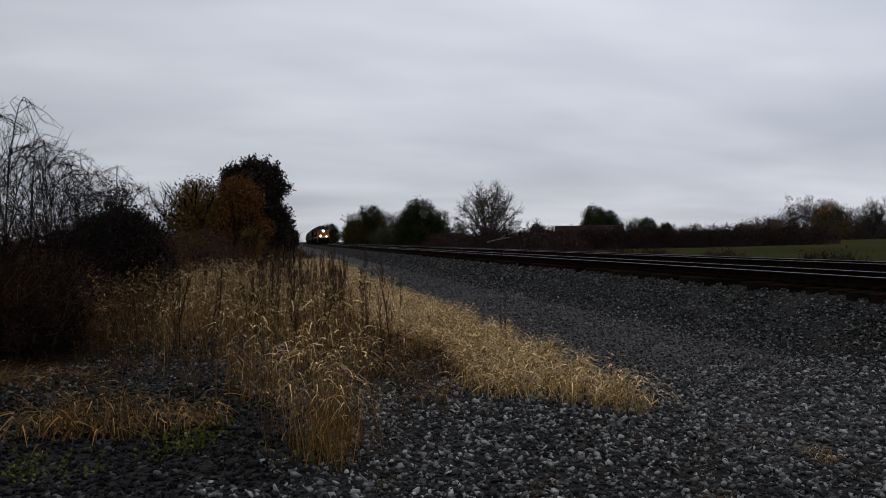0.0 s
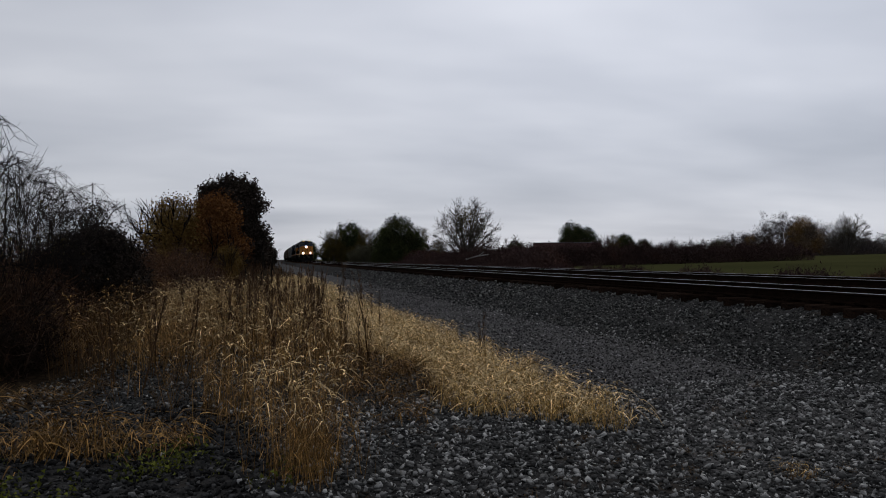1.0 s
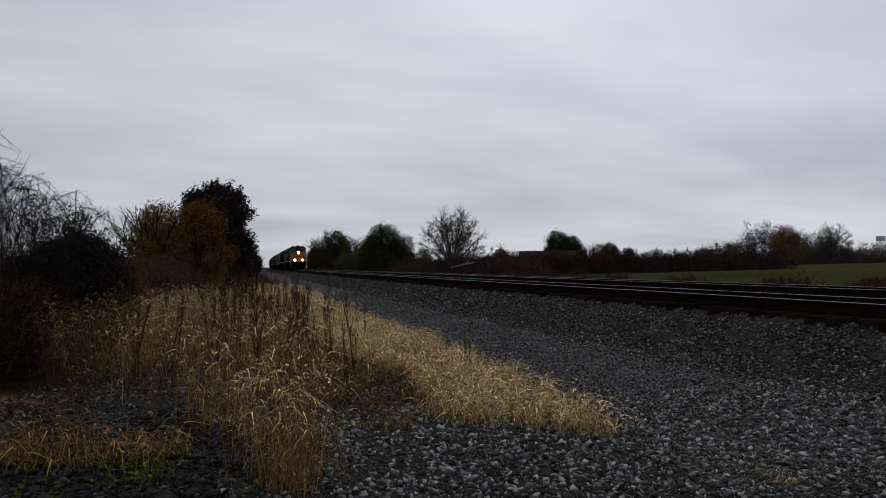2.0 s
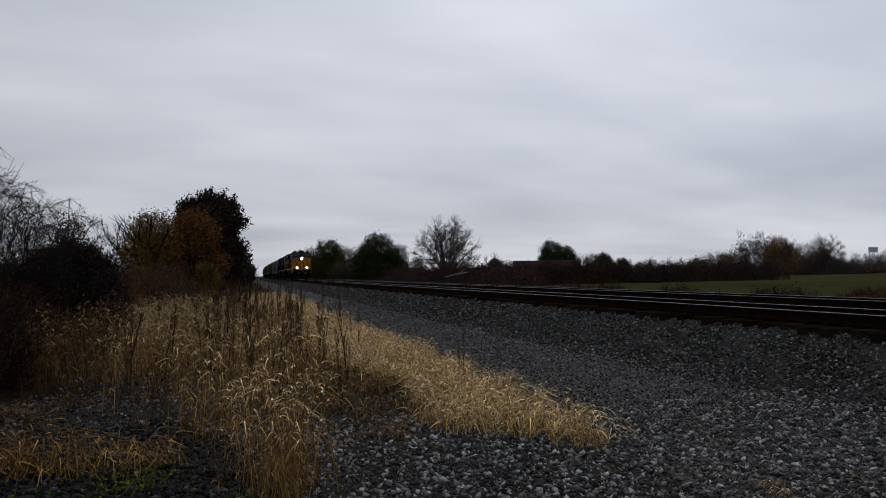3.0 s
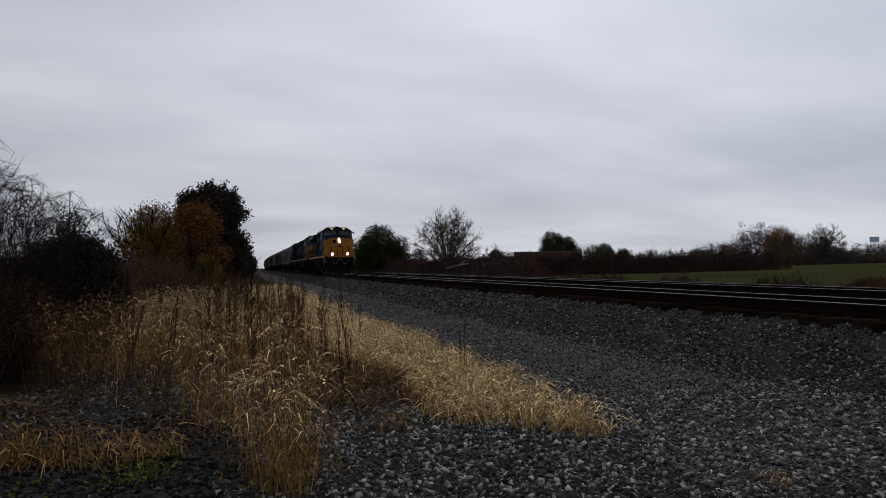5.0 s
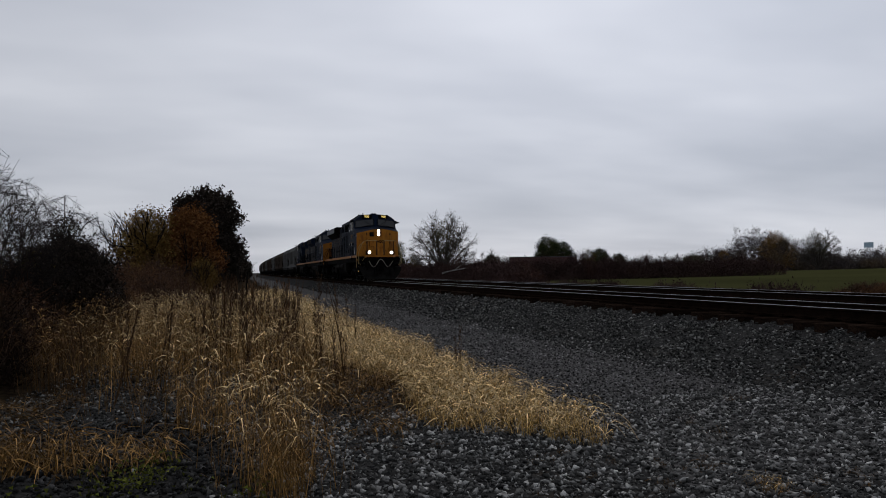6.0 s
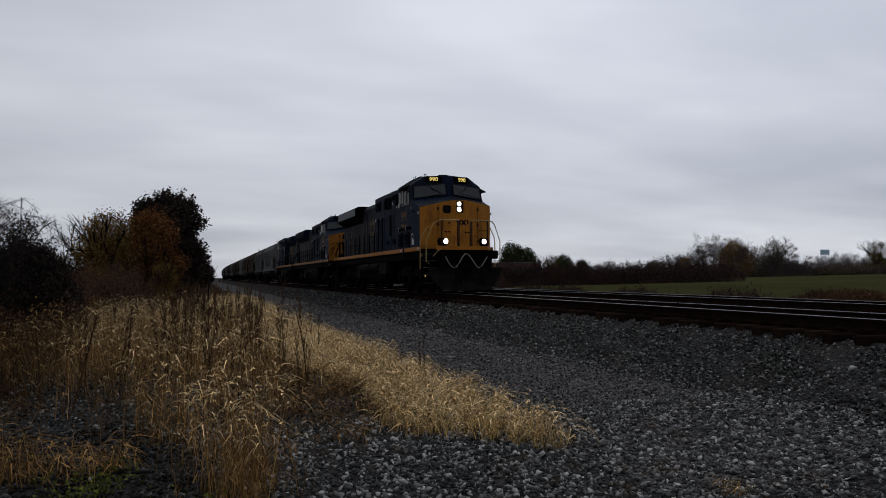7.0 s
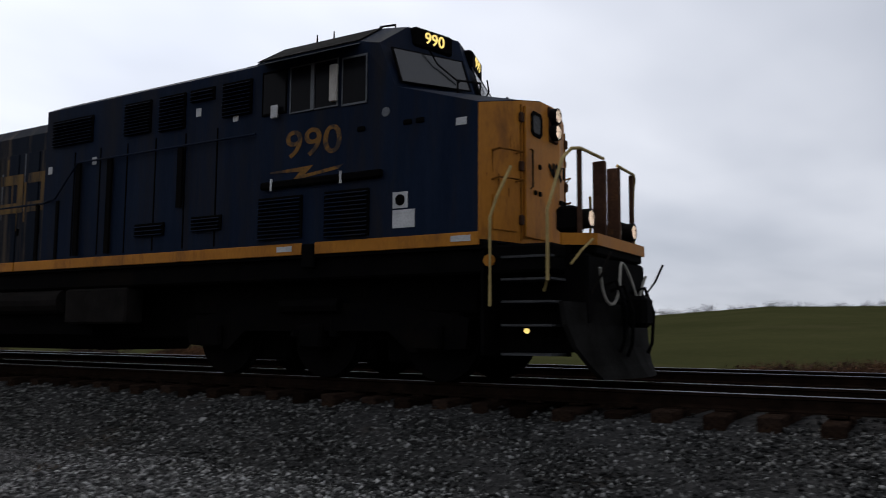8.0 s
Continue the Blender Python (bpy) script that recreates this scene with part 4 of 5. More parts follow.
def hopper(paint, label, length=17.6):
    top = tagged(new("hopper_wagon"), label, "hopper wagon", group="wagons of the train")
    side = [(-1.5, 1.55), (-1.55, 2.4), (-1.55, 3.7), (-1.2, 4.35), (-0.4, 4.55), (0.4, 4.55), (1.2, 4.35), (1.55, 3.7), (1.55, 2.4), (1.5, 1.55)]
    part("body", Shape().loft([[(x, 1.5, max(z, 2.9) if z < 2.9 else z) for x, z in side]] + [[(x, 2.9, z) for x, z in side], [(x, length - 2.9, z) for x, z in side]] + [[(x, length - 1.5, max(z, 2.9)) for x, z in side]]), paint, top, "ribbed steel hopper body")
    for k in (-1, 1):
        for i in range(12):
            y = 1.7 + i * (length - 3.4) / 11
            part("rib", Shape().box(min(k * 1.55, k * 1.62), max(k * 1.55, k * 1.62), y - 0.05, y + 0.05, 1.9 if 2 < i < 9 else 2.8, 3.7), paint, top)
        part("side_sill", Shape().box(min(k * 1.38, k * 1.56), max(k * 1.38, k * 1.56), 0.6, length - 0.6, 1.35, 1.6, 0.02), paint, top)
    part("roof_walk", Shape().box(-0.35, 0.35, 1.2, length - 1.2, 4.6, 4.66), GREY_STEEL, top)
    for k in (0, 1):
        y = length if k else 0.0
        s = 1 if not k else -1
        part("end_frame", Shape().box(-1.4, 1.4, *sorted((y + s * 0.45, y + s * 0.6)), 1.1, 1.6, 0.02).box(-1.35, -1.25, *sorted((y + s * 0.45, y + s * 0.55)), 1.6, 4.2).box(1.25, 1.35, *sorted((y + s * 0.45, y + s * 0.55)), 1.6, 4.2), paint, top)
        part("coupler", Shape().box(-0.15, 0.15, *sorted((y - s * 0.25, y + s * 0.7)), 0.72, 1.0, 0.03), RUST, top)
        bogie(top, y + s * 2.6, WHEELS_SMALL, 2, 1.75)
    for i in range(3):
        y = length / 2 + (i - 1) * 3.4
        part("chute", Shape().loft([[(-1.2, y - 1.5, 1.56), (1.2, y - 1.5, 1.56), (1.2, y + 1.5, 1.56), (-1.2, y + 1.5, 1.56)], [(-0.5, y - 0.4, 0.5), (0.5, y - 0.4, 0.5), (0.5, y + 0.4, 0.5), (-0.5, y + 0.4, 0.5)]]), GREY_STEEL, top)
    return top


lead_loco = locomotive("locomotive", "dark navy freight locomotive with chipped yellow nose on the near track")
second_loco = locomotive("locomotive", "older navy locomotive with a yellow nose coupled behind the first", lead=False)
third_loco = locomotive("locomotive", "short sooty navy locomotive running backwards before the wagons", lead=False, length=18.0)
TRAIN = [(lead_loco, 0.0, False), (second_loco, 22.35, False), (third_loco, 62.75, True)]


def wagons():
    pale = hopper(HOPPER, "pale grey ribbed covered hopper wagon")
    dark = hopper(HOPPER_DARK, "dusty brown ribbed covered hopper wagon")
    order = [pale, copy_thing(pale, pose(0, 0, 0)), dark] + [copy_thing(dark if i % 3 != 1 else pale, pose(0, 0, 0)) for i in range(17)]
    TRAIN.extend((ob, 63.0 + i * 17.9, False) for i, ob in enumerate(order))


wagons()


def motions():
    """The train runs down the track at a steady speed."""
    for ob, behind, turned in TRAIN:
        rows = []
        for i in range(17):
            t = i * 0.5
            y = NOSE + SPEED * (8.0 - t) + behind
            x, h = bend(y)
            x2, h2 = bend(y + (-18 if turned else 18))
            heading = math.degrees(math.atan2(x2 - x, 18)) * (-1 if turned else 1)
            off = -0.075 if ob.name.startswith("loco") and not turned else 0.0
            rows.append((t, pose(TRACK + x + off, y, RAIL, 0, 0, -heading + (180 if turned else 0))))
        walk(ob, rows)


# ---- stones ----
def stone_kinds(rng, n):
    out = []
    for _ in range(n):   # angular broken stones
        p = rng.normal(size=(7, 3))
        p = p / np.linalg.norm(p, axis=1)[:, None] * rng.uniform(0.75, 1.25, (7, 1)) * [1.0, rng.uniform(0.6, 1.0), rng.uniform(0.4, 0.75)]
        bm = bmesh.new()
        for q in p:
            bm.verts.new(q)
        bmesh.ops.convex_hull(bm, input=bm.verts)
        loose = [q for q in bm.verts if not q.link_faces]
        bmesh.ops.delete(bm, geom=loose, context="VERTS")
        bmesh.ops.triangulate(bm, faces=bm.faces)
        bm.verts.index_update()
        out.append((np.array([q.co[:] for q in bm.verts]), np.array([[q.index for q in f.verts] for f in bm.faces])))
        bm.free()
    return out


def bank(u, y):
    """Height of stone surface over the ground and the bank, by distance from the camera's side."""
    prof_x = [5.856, 6.406, 7.156, 8.056, 8.556, 8.856, 16.0]
    prof_z = [-0.2, 0.10, 0.30, 0.53, 0.67, 0.68, 0.655]
    return np.maximum(land(u + np.interp(y, BEND_Y, BEND_X), y), np.interp(u, prof_x, prof_z, left=-1))


def stones():
    rng = np.random.default_rng(4)
    kinds = stone_kinds(rng, 16)

    def lay(name, n, u0, u1, y0, y1, r0, r1, material, label, keep=None, sink=0.25, power=1.0):
        u = rng.uniform(u0, u1, n)
        y = y0 + (y1 - y0) * rng.uniform(0, 1, n) ** power
        if keep is not None:
            k = keep(u, y)
            u, y = u[k], y[k]
        size = r0 * (r1 / r0) ** (rng.uniform(0, 1, len(u)) ** 1.25)
        z = bank(u, y) + size * (0.5 - sink)
        x = u + np.interp(y, BEND_Y, BEND_X)
        me = scatter(name, material, kinds, np.stack([x, y, z], 1), size, rng, tilt=0.6)
        tagged(new(name, me), label, "gravel", kind="stuff")

    def wedge(u, y):   # not where the camera stands
        return np.hypot(u, y) > 1.0
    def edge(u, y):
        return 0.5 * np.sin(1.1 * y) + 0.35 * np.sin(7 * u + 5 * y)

    def streak(u, y):   # long wavering bands left by wheels on the lane
        return np.sin(4.1 * u + 0.35 * np.sin(0.5 * y) + 0.09 * y) + 0.5 * np.sin(9.3 * u - 0.2 * y)
    lay("ballast_stones", 40000, -1.0, 6.6, 3.0, 9.0, 0.012, 0.040, STONE, "loose grey crushed stones on the ground", lambda u, y: u > -0.1 + edge(u, y), power=1.15)
    lay("dark_stones", 21000, -4.4, 0.7, 2.8, 9.0, 0.012, 0.042, DARK_STONE, "loose darker crushed stones by the brush", lambda u, y: u < edge(u, y))
    lay("loose_stones", 4000, -6, 7, -5, 3.2, 0.02, 0.05, STONE, "loose crushed stones around the standing place", wedge)
    lay("ballast_stones", 14000, -4.0, 3.4, 9.0, 16.0, 0.013, 0.042, BANK_STONE, "loose dark crushed stones on the ground", lambda u, y: u > -3 + 0.2 * y - 2)
    lay("lane_stones", 34000, 3.2, 6.6, 7.5, 46.0, 0.011, 0.030, ROAD_STONE, "fine pale gravel on the lane", power=1.7)
    lay("lane_stones", 4500, 3.4, 7.3, 8.0, 40.0, 0.016, 0.042, STONE, "coarser pale stones in streaks along the lane", lambda u, y: (streak(u, y) > 0.9) | (np.abs(u - 6.6 - 0.2 * np.sin(0.8 * y)) < 0.35), power=1.5)
    lay("bank_stones", 36000, 6.2, 8.6, 0.5, 24.0, 0.013, 0.039, BANK_STONE, "coarse grey crushed stones on the track bank", power=1.1)
    lay("bank_stones", 11000, 6.2, 8.6, 24.0, 80.0, 0.024, 0.06, BANK_STONE, "coarse grey crushed stones on the track bank", power=1.4)
    lay("track_stones", 8000, 8.45, 16.2, -2.0, 36.0, 0.025, 0.06, GRIT, "coarse grey crushed stones between the ties", power=1.3, sink=0.2)


stones()


# ---- grass and weeds ----
def strip(path, width, shape, flat=(1, 0, 0)):
    """A thin tapering blade along a path."""
    p = [Vector(q) for q in path]
    w = Vector(flat)
    n = len(p)
    verts, faces = [], []
    for i, q in enumerate(p):
        k = width * (1 - 0.85 * i / (n - 1))
        verts += [q - w * k, q + w * k]
    for i in range(n - 1):
        faces.append((2 * i, 2 * i + 1, 2 * i + 3, 2 * i + 2))
    shape.add(verts, faces)


def arc(rng, height, lean, turn, steps=3, droop=0.0):
    out = []
    for i in range(steps + 1):
        s = i / steps
        out.append((math.cos(turn) * lean * s ** 1.8, math.sin(turn) * lean * s ** 1.8, height * (s - droop * s ** 4)))
    return out


def grass_clump(rng, stalks, height, lean, heads=True, blade=0.004, spread=0.10, long=1.0):
    s, seeds = Shape(), Shape()
    for _ in range(stalks):
        h = height * rng.uniform(0.6, 1.08)
        a = rng.uniform(0, 2 * math.pi)
        o = Vector((rng.normal(0, spread), rng.normal(0, spread), 0))
        path = [Vector(p) + o for p in arc(rng, h, lean * rng.uniform(0.3, 1.4) * h, a)]
        f = (math.cos(a + 1.6), math.sin(a + 1.6), 0)
        strip(path, blade * 0.7, s, f)
        if heads and rng.uniform() < 0.75:   # drooping seed head
            d = (path[-1] - path[-2]).normalized()
            out = Vector((math.cos(a), math.sin(a), 0))
            c = [path[-1] + d * 0.027 * k * long + out * 0.010 * k * k * long - Vector((0, 0, 0.0095 * k * k * long)) for k in range(5)]
            strip(c, 0.0086 * long, seeds, tuple((Vector(f) + Vector(f).cross(d) * rng.uniform(-1, 1)).normalized()))
        for _ in range(1 if height < 0.5 else 2):   # leaves off the stem
            k = rng.uniform(0.15, 0.7)
            b = path[0].lerp(path[-1], k)
            t = rng.uniform(0, 2 * math.pi)
            l = rng.uniform(0.12, 0.3) * min(1, height * 1.5)
            strip([b, b + Vector((math.cos(t) * l * 0.5, math.sin(t) * l * 0.5, l * 0.35)), b + Vector((math.cos(t) * l, math.sin(t) * l, l * 0.05))], blade, s, (-math.sin(t), math.cos(t), 0))
    return tri(s), tri(seeds)


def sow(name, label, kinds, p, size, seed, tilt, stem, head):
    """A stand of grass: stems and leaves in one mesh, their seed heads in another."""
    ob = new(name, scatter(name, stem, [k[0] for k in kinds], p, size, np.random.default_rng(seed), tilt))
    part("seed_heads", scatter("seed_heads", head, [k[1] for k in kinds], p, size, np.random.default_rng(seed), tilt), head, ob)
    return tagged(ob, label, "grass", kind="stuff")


def weed_stalk(rng, height, n_side=10):
    s = Shape()
    p = [(0, 0, 0), (rng.normal(0, 0.03), rng.normal(0, 0.03), height * 0.5), (rng.normal(0, 0.06), rng.normal(0, 0.06), height)]
    s.tube(p, 0.007, 4, 0.002)
    for _ in range(n_side):
        z = rng.uniform(0.25, 0.95) * height
        a, l = rng.uniform(0, 6.3), rng.uniform(0.06, 0.17)
        b = Vector((0, 0, z))
        e = b + Vector((math.cos(a) * l * 0.28, math.sin(a) * l * 0.28, l))
        s.tube([b, e], 0.0026, 3, 0.0015, caps=False)
        for _ in range(3):
            q = b.lerp(e, rng.uniform(0.2, 1))
            r = Vector(rng.normal(0, 0.009, 3)) + Vector((0, 0, 0.028))
            s.add([q, q + r, q + Vector(rng.normal(0, 0.008, 3))], [(0, 1, 2)])
    return tri(s)


def place(rng, n, inside, x0, x1, y0, y1):
    x, y = rng.uniform(x0, x1, n * 4), rng.uniform(y0, y1, n * 4)
    k = inside(x, y)
    x, y = x[k][:n], y[k][:n]
    return np.stack([x, y, land(x, y) - 0.01], 1)


def field_noise(x, y, s, seed=0.0):
    return np.sin(x * s + 1.3 * seed) * np.sin(y * s * 1.1 + seed) + 0.6 * np.sin(2.3 * x * s - 1.7 * y * s + 2 * seed)


def grasses():
    rng = np.random.default_rng(11)
    tall = [grass_clump(rng, 11, 0.95, 0.30, long=0.95, spread=0.13) for _ in range(10)]
    short = [grass_clump(rng, 14, 0.32, 0.35, heads=True, spread=0.09) for _ in range(6)]
    low = [grass_clump(rng, 22, 0.24, 0.9, heads=True, spread=0.11, long=0.7, blade=0.005) for _ in range(4)]
    weeds = [weed_stalk(rng, 1.0, 26) for _ in range(5)]

    def tall_zone(x, y):
        right = np.interp(y, [5.6, 6.2, 7.5, 9.0, 13, 20, 34], [0.35, 0.6, 0.55, 0.95, 1.5, 1.6, 1.9])
        left = np.interp(y, [5.6, 6.4, 7.2, 8.0, 9.3, 11, 13, 34], [0.1, 0.05, -0.15, -0.5, -1.3, -2.2, -2.9, -6])
        return (x < right + 0.15 * np.sin(3 * y)) & (x > left) & (field_noise(x, y, 2.4) + 0.5 * field_noise(x, y, 5.5, 3) > -0.15 + 0.45 * (y < 12))
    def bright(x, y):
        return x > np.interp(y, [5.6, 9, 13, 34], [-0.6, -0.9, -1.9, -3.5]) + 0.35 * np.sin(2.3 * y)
    tall_label = "tall dry straw-coloured grass with drooping seed heads"
    p = place(rng, 880, lambda x, y: tall_zone(x, y) & bright(x, y), -5, 2.2, 5.6, 30)
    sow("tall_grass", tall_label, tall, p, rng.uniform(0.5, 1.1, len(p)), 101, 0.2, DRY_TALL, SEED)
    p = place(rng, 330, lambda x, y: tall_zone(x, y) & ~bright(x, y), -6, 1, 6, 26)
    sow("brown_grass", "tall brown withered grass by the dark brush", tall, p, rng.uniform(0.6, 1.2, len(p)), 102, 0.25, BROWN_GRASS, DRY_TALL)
    p = place(rng, 30, lambda x, y: np.hypot(x - 0.30, (y - 6.15) * 0.6) < 0.30, -0.3, 0.9, 5.6, 6.9)
    sow("tall_grass", tall_label, tall, p, rng.uniform(0.55, 1.0, len(p)), 103, 0.2, DRY_TALL, SEED)

    def strip_zone(x, y):
        right = 3.38 + 0.12 * np.sin(2.1 * y) + 0.1 * np.sin(5 * y)
        left = np.interp(y, [6.6, 7.1, 7.5, 8.3, 9.5, 11, 14, 20, 36], [3.2, 2.9, 2.5, 1.75, 2.0, 2.3, 1.6, 1.2, 1.0])
        return (x < right) & (x > left)
    strip_label = "pale straw-coloured grass strip beside the gravel lane"
    p = place(rng, 1300, strip_zone, 0.9, 3.8, 6.8, 24)
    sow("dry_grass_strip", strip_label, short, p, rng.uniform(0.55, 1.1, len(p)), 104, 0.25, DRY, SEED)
    p = place(rng, 420, strip_zone, 0.9, 3.8, 24, 60)
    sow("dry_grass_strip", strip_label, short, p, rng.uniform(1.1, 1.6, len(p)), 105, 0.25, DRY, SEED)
    p = place(rng, 46, lambda x, y: np.hypot((x + 1.25) / 0.7, (y - 7.15) / 0.28) < 1, -3, 0, 6, 8)
    sow("grass_tuft", "low bent dry grass tuft on the gravel", low, p, rng.uniform(0.9, 1.6, len(p)), 106, 0.35, DRY_TALL, DRY_TALL)
    p = place(rng, 9, lambda x, y: np.hypot(x - 3.65, y - 5.2) < 0.16, 3, 4, 4.8, 5.6)
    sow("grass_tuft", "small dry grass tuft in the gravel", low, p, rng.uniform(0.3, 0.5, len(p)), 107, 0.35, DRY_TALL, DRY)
    p = place(rng, 5, lambda x, y: np.hypot(x - 2.4, y - 4.6) < 0.3, 1.8, 3, 4, 5.2)
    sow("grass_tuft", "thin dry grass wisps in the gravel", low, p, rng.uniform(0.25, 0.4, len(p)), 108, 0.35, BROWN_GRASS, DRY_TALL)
    p = place(rng, 60, lambda x, y: (x > -4) & (x < 1.4) & tall_zone(x, y), -5, 1.6, 7, 26)
    tagged(new("dead_weeds", scatter("dead_weeds", WEED, weeds, p, rng.uniform(0.7, 1.35, len(p)), rng, 0.12)), "thin dark dead weed stalks among the grass", "weeds", kind="stuff")
    p = place(rng, 60, lambda x, y: (x > -0.8 + 0.02 * y) & (x < 1.5), -1, 1.6, 11, 24)
    tagged(new("dead_weeds", scatter("dead_weeds", WEED, weeds, p, rng.uniform(0.9, 1.5, len(p)), rng, 0.1)), "tall feathery brown weed stalks behind the grass", "weeds", kind="stuff")
    p = np.array([(3.1, 11.3, 0.03), (3.12, 11.4, 0.03), (1.2, 9.7, 0.0), (1.25, 9.8, 0), (2.6, 19.0, 0), (2.3, 16, 0), (1.9, 24, 0), (3.05, 11.25, 0.02)])
    tagged(new("dead_weeds", scatter("dead_weeds", WEED, weeds, p, np.array([0.7, 0.6, 1.0, 0.8, 1.0, 0.9, 1.2, 0.5]), rng, 0.1)), "single dead weed stalks beside the lane", "weeds", kind="stuff")
    p = place(rng, 90, lambda x, y: (x > np.interp(y, [8, 10, 14, 20], [0.9, 0.9, 1.2, 1.4])) & (x < np.interp(y, [8, 10, 14, 20], [1.9, 2.3, 2.0, 1.6])) & (field_noise(x, y, 3.1, 4) > -0.2), 0.6, 2.6, 7.9, 18)
    sow("sparse_grass", "thin low brown grass between the stands", low, p, rng.uniform(0.5, 1.1, len(p)), 110, 0.4, BROWN_GRASS, DRY_TALL)
    p = place(rng, 60, lambda x, y: (field_noise(x, y, 2.2, 6) > 0.35) & ~strip_zone(x, y), 0.4, 5.6, 4.2, 8.4)
    sow("sparse_grass", "wisps of brown grass among the stones", low, p, rng.uniform(0.15, 0.38, len(p)), 111, 0.5, BROWN_GRASS, BROWN_GRASS)
    flat = [grass_clump(rng, 12, 0.10, 4.0, heads=True, spread=0.15, long=0.3) for _ in range(3)]
    p = place(rng, 60, lambda x, y: field_noise(x, y, 1.5, 2) > -0.3, -4.2, -1.7, 9.3, 11.2)
    p[:, 2] += 0.03
    more = place(rng, 70, lambda x, y: field_noise(x, y, 1.9, 5) > -0.1, 0.7, 2.4, 8.2, 15)
    more[:, 2] += 0.03
    p = np.concatenate([p, more])
    sow("straw_litter", "flattened dry straw lying on the ground", flat, p, rng.uniform(0.7, 1.5, len(p)), 109, 0.1, BROWN_GRASS, DRY_TALL)
    green = [leaf_clump(rng, 40, 0.10, 0.028) for _ in range(3)]
    p = place(rng, 44, lambda x, y: field_noise(x, y, 4.0, 1) > 0.5, -2.0, 0.2, 5.8, 6.9)
    p[:, 2] += 0.02
    tagged(new("green_weeds", scatter("green_weeds", GREEN_WEED, green, p, rng.uniform(0.4, 0.9, len(p)), rng, 0.2)), "small yellow-green weeds in the gravel", "weeds", kind="stuff")


def pale_stones():
    rng = np.random.default_rng(9)
    kinds = stone_kinds(rng, 5)
    spots = ((2.7, 6.98, 0.05), (1.66, 6.82, 0.04), (-0.03, 5.28, 0.06), (0.1, 5.6, 0.05), (-0.75, 6.9, 0.05), (1.27, 5.5, 0.04), (6.9, 4.3, 0.06), (7.6, 8.2, 0.07))
    for i, (x, y, r) in enumerate(spots):
        v, t = kinds[i % 5]
        ob = new("pale_stone", arrays("pale_stone", v * r, t, PALE_STONE))
        ob.matrix_basis = pose(x, y, float(bank(np.array([x]), np.array([y]))[0]) + r * 0.35, 0, 0, 50 * i)
        tagged(ob, "pale broken stone lying on dark gravel", "stone", group="pale stones in the gravel")


pale_stones()


def leaf_clump(rng, n, spread, leaf):
    s = Shape()
    for _ in range(n):
        c = Vector(rng.normal(0, spread, 3))
        a = Vector(rng.normal(0, 1, 3)).normalized() * leaf * rng.uniform(0.6, 1.3)
        b = a.orthogonal().normalized() * leaf * rng.uniform(0.8, 1.3)
        s.add([c - a * 0.8, c + b, c + a * 0.8], [(0, 1, 2)])
    return tri(s)


grasses()


# ---- trees ----
def grow(rng, shape, p, d, length, r, depth, spread, tips, sides=5, ratio=0.72, up=0.15, kids=(2, 3), crook=0.12):
    q, path = Vector(p), [Vector(p)]
    segs = 3 if depth > 1 else 2
    for _ in range(segs):
        d = (d + Vector(rng.normal(0, crook, 3)) + Vector((0, 0, up * 0.3))).normalized()
        q = q + d * length / segs
        path.append(q.copy())
    shape.tube(path, r, sides, r * 0.68)
    if depth == 0:
        tips.append(q.copy())
        return
    tips.append(q.copy()) if depth == 1 else None
    for i in range(int(rng.integers(kids[0], kids[1] + 1))):
        a = d.orthogonal().normalized()
        a.rotate(Matrix.Rotation(rng.uniform(0, 2 * math.pi), 3, d))
        nd = (d + a * spread * rng.uniform(0.5, 1.2) + Vector((0, 0, up))).normalized()
        at = path[-1] if i < 2 else path[-2]
        grow(rng, shape, at, nd, length * ratio * rng.uniform(0.75, 1.15), r * 0.62, depth - 1, spread, tips, max(3, sides - 1), ratio, up, kids, crook)


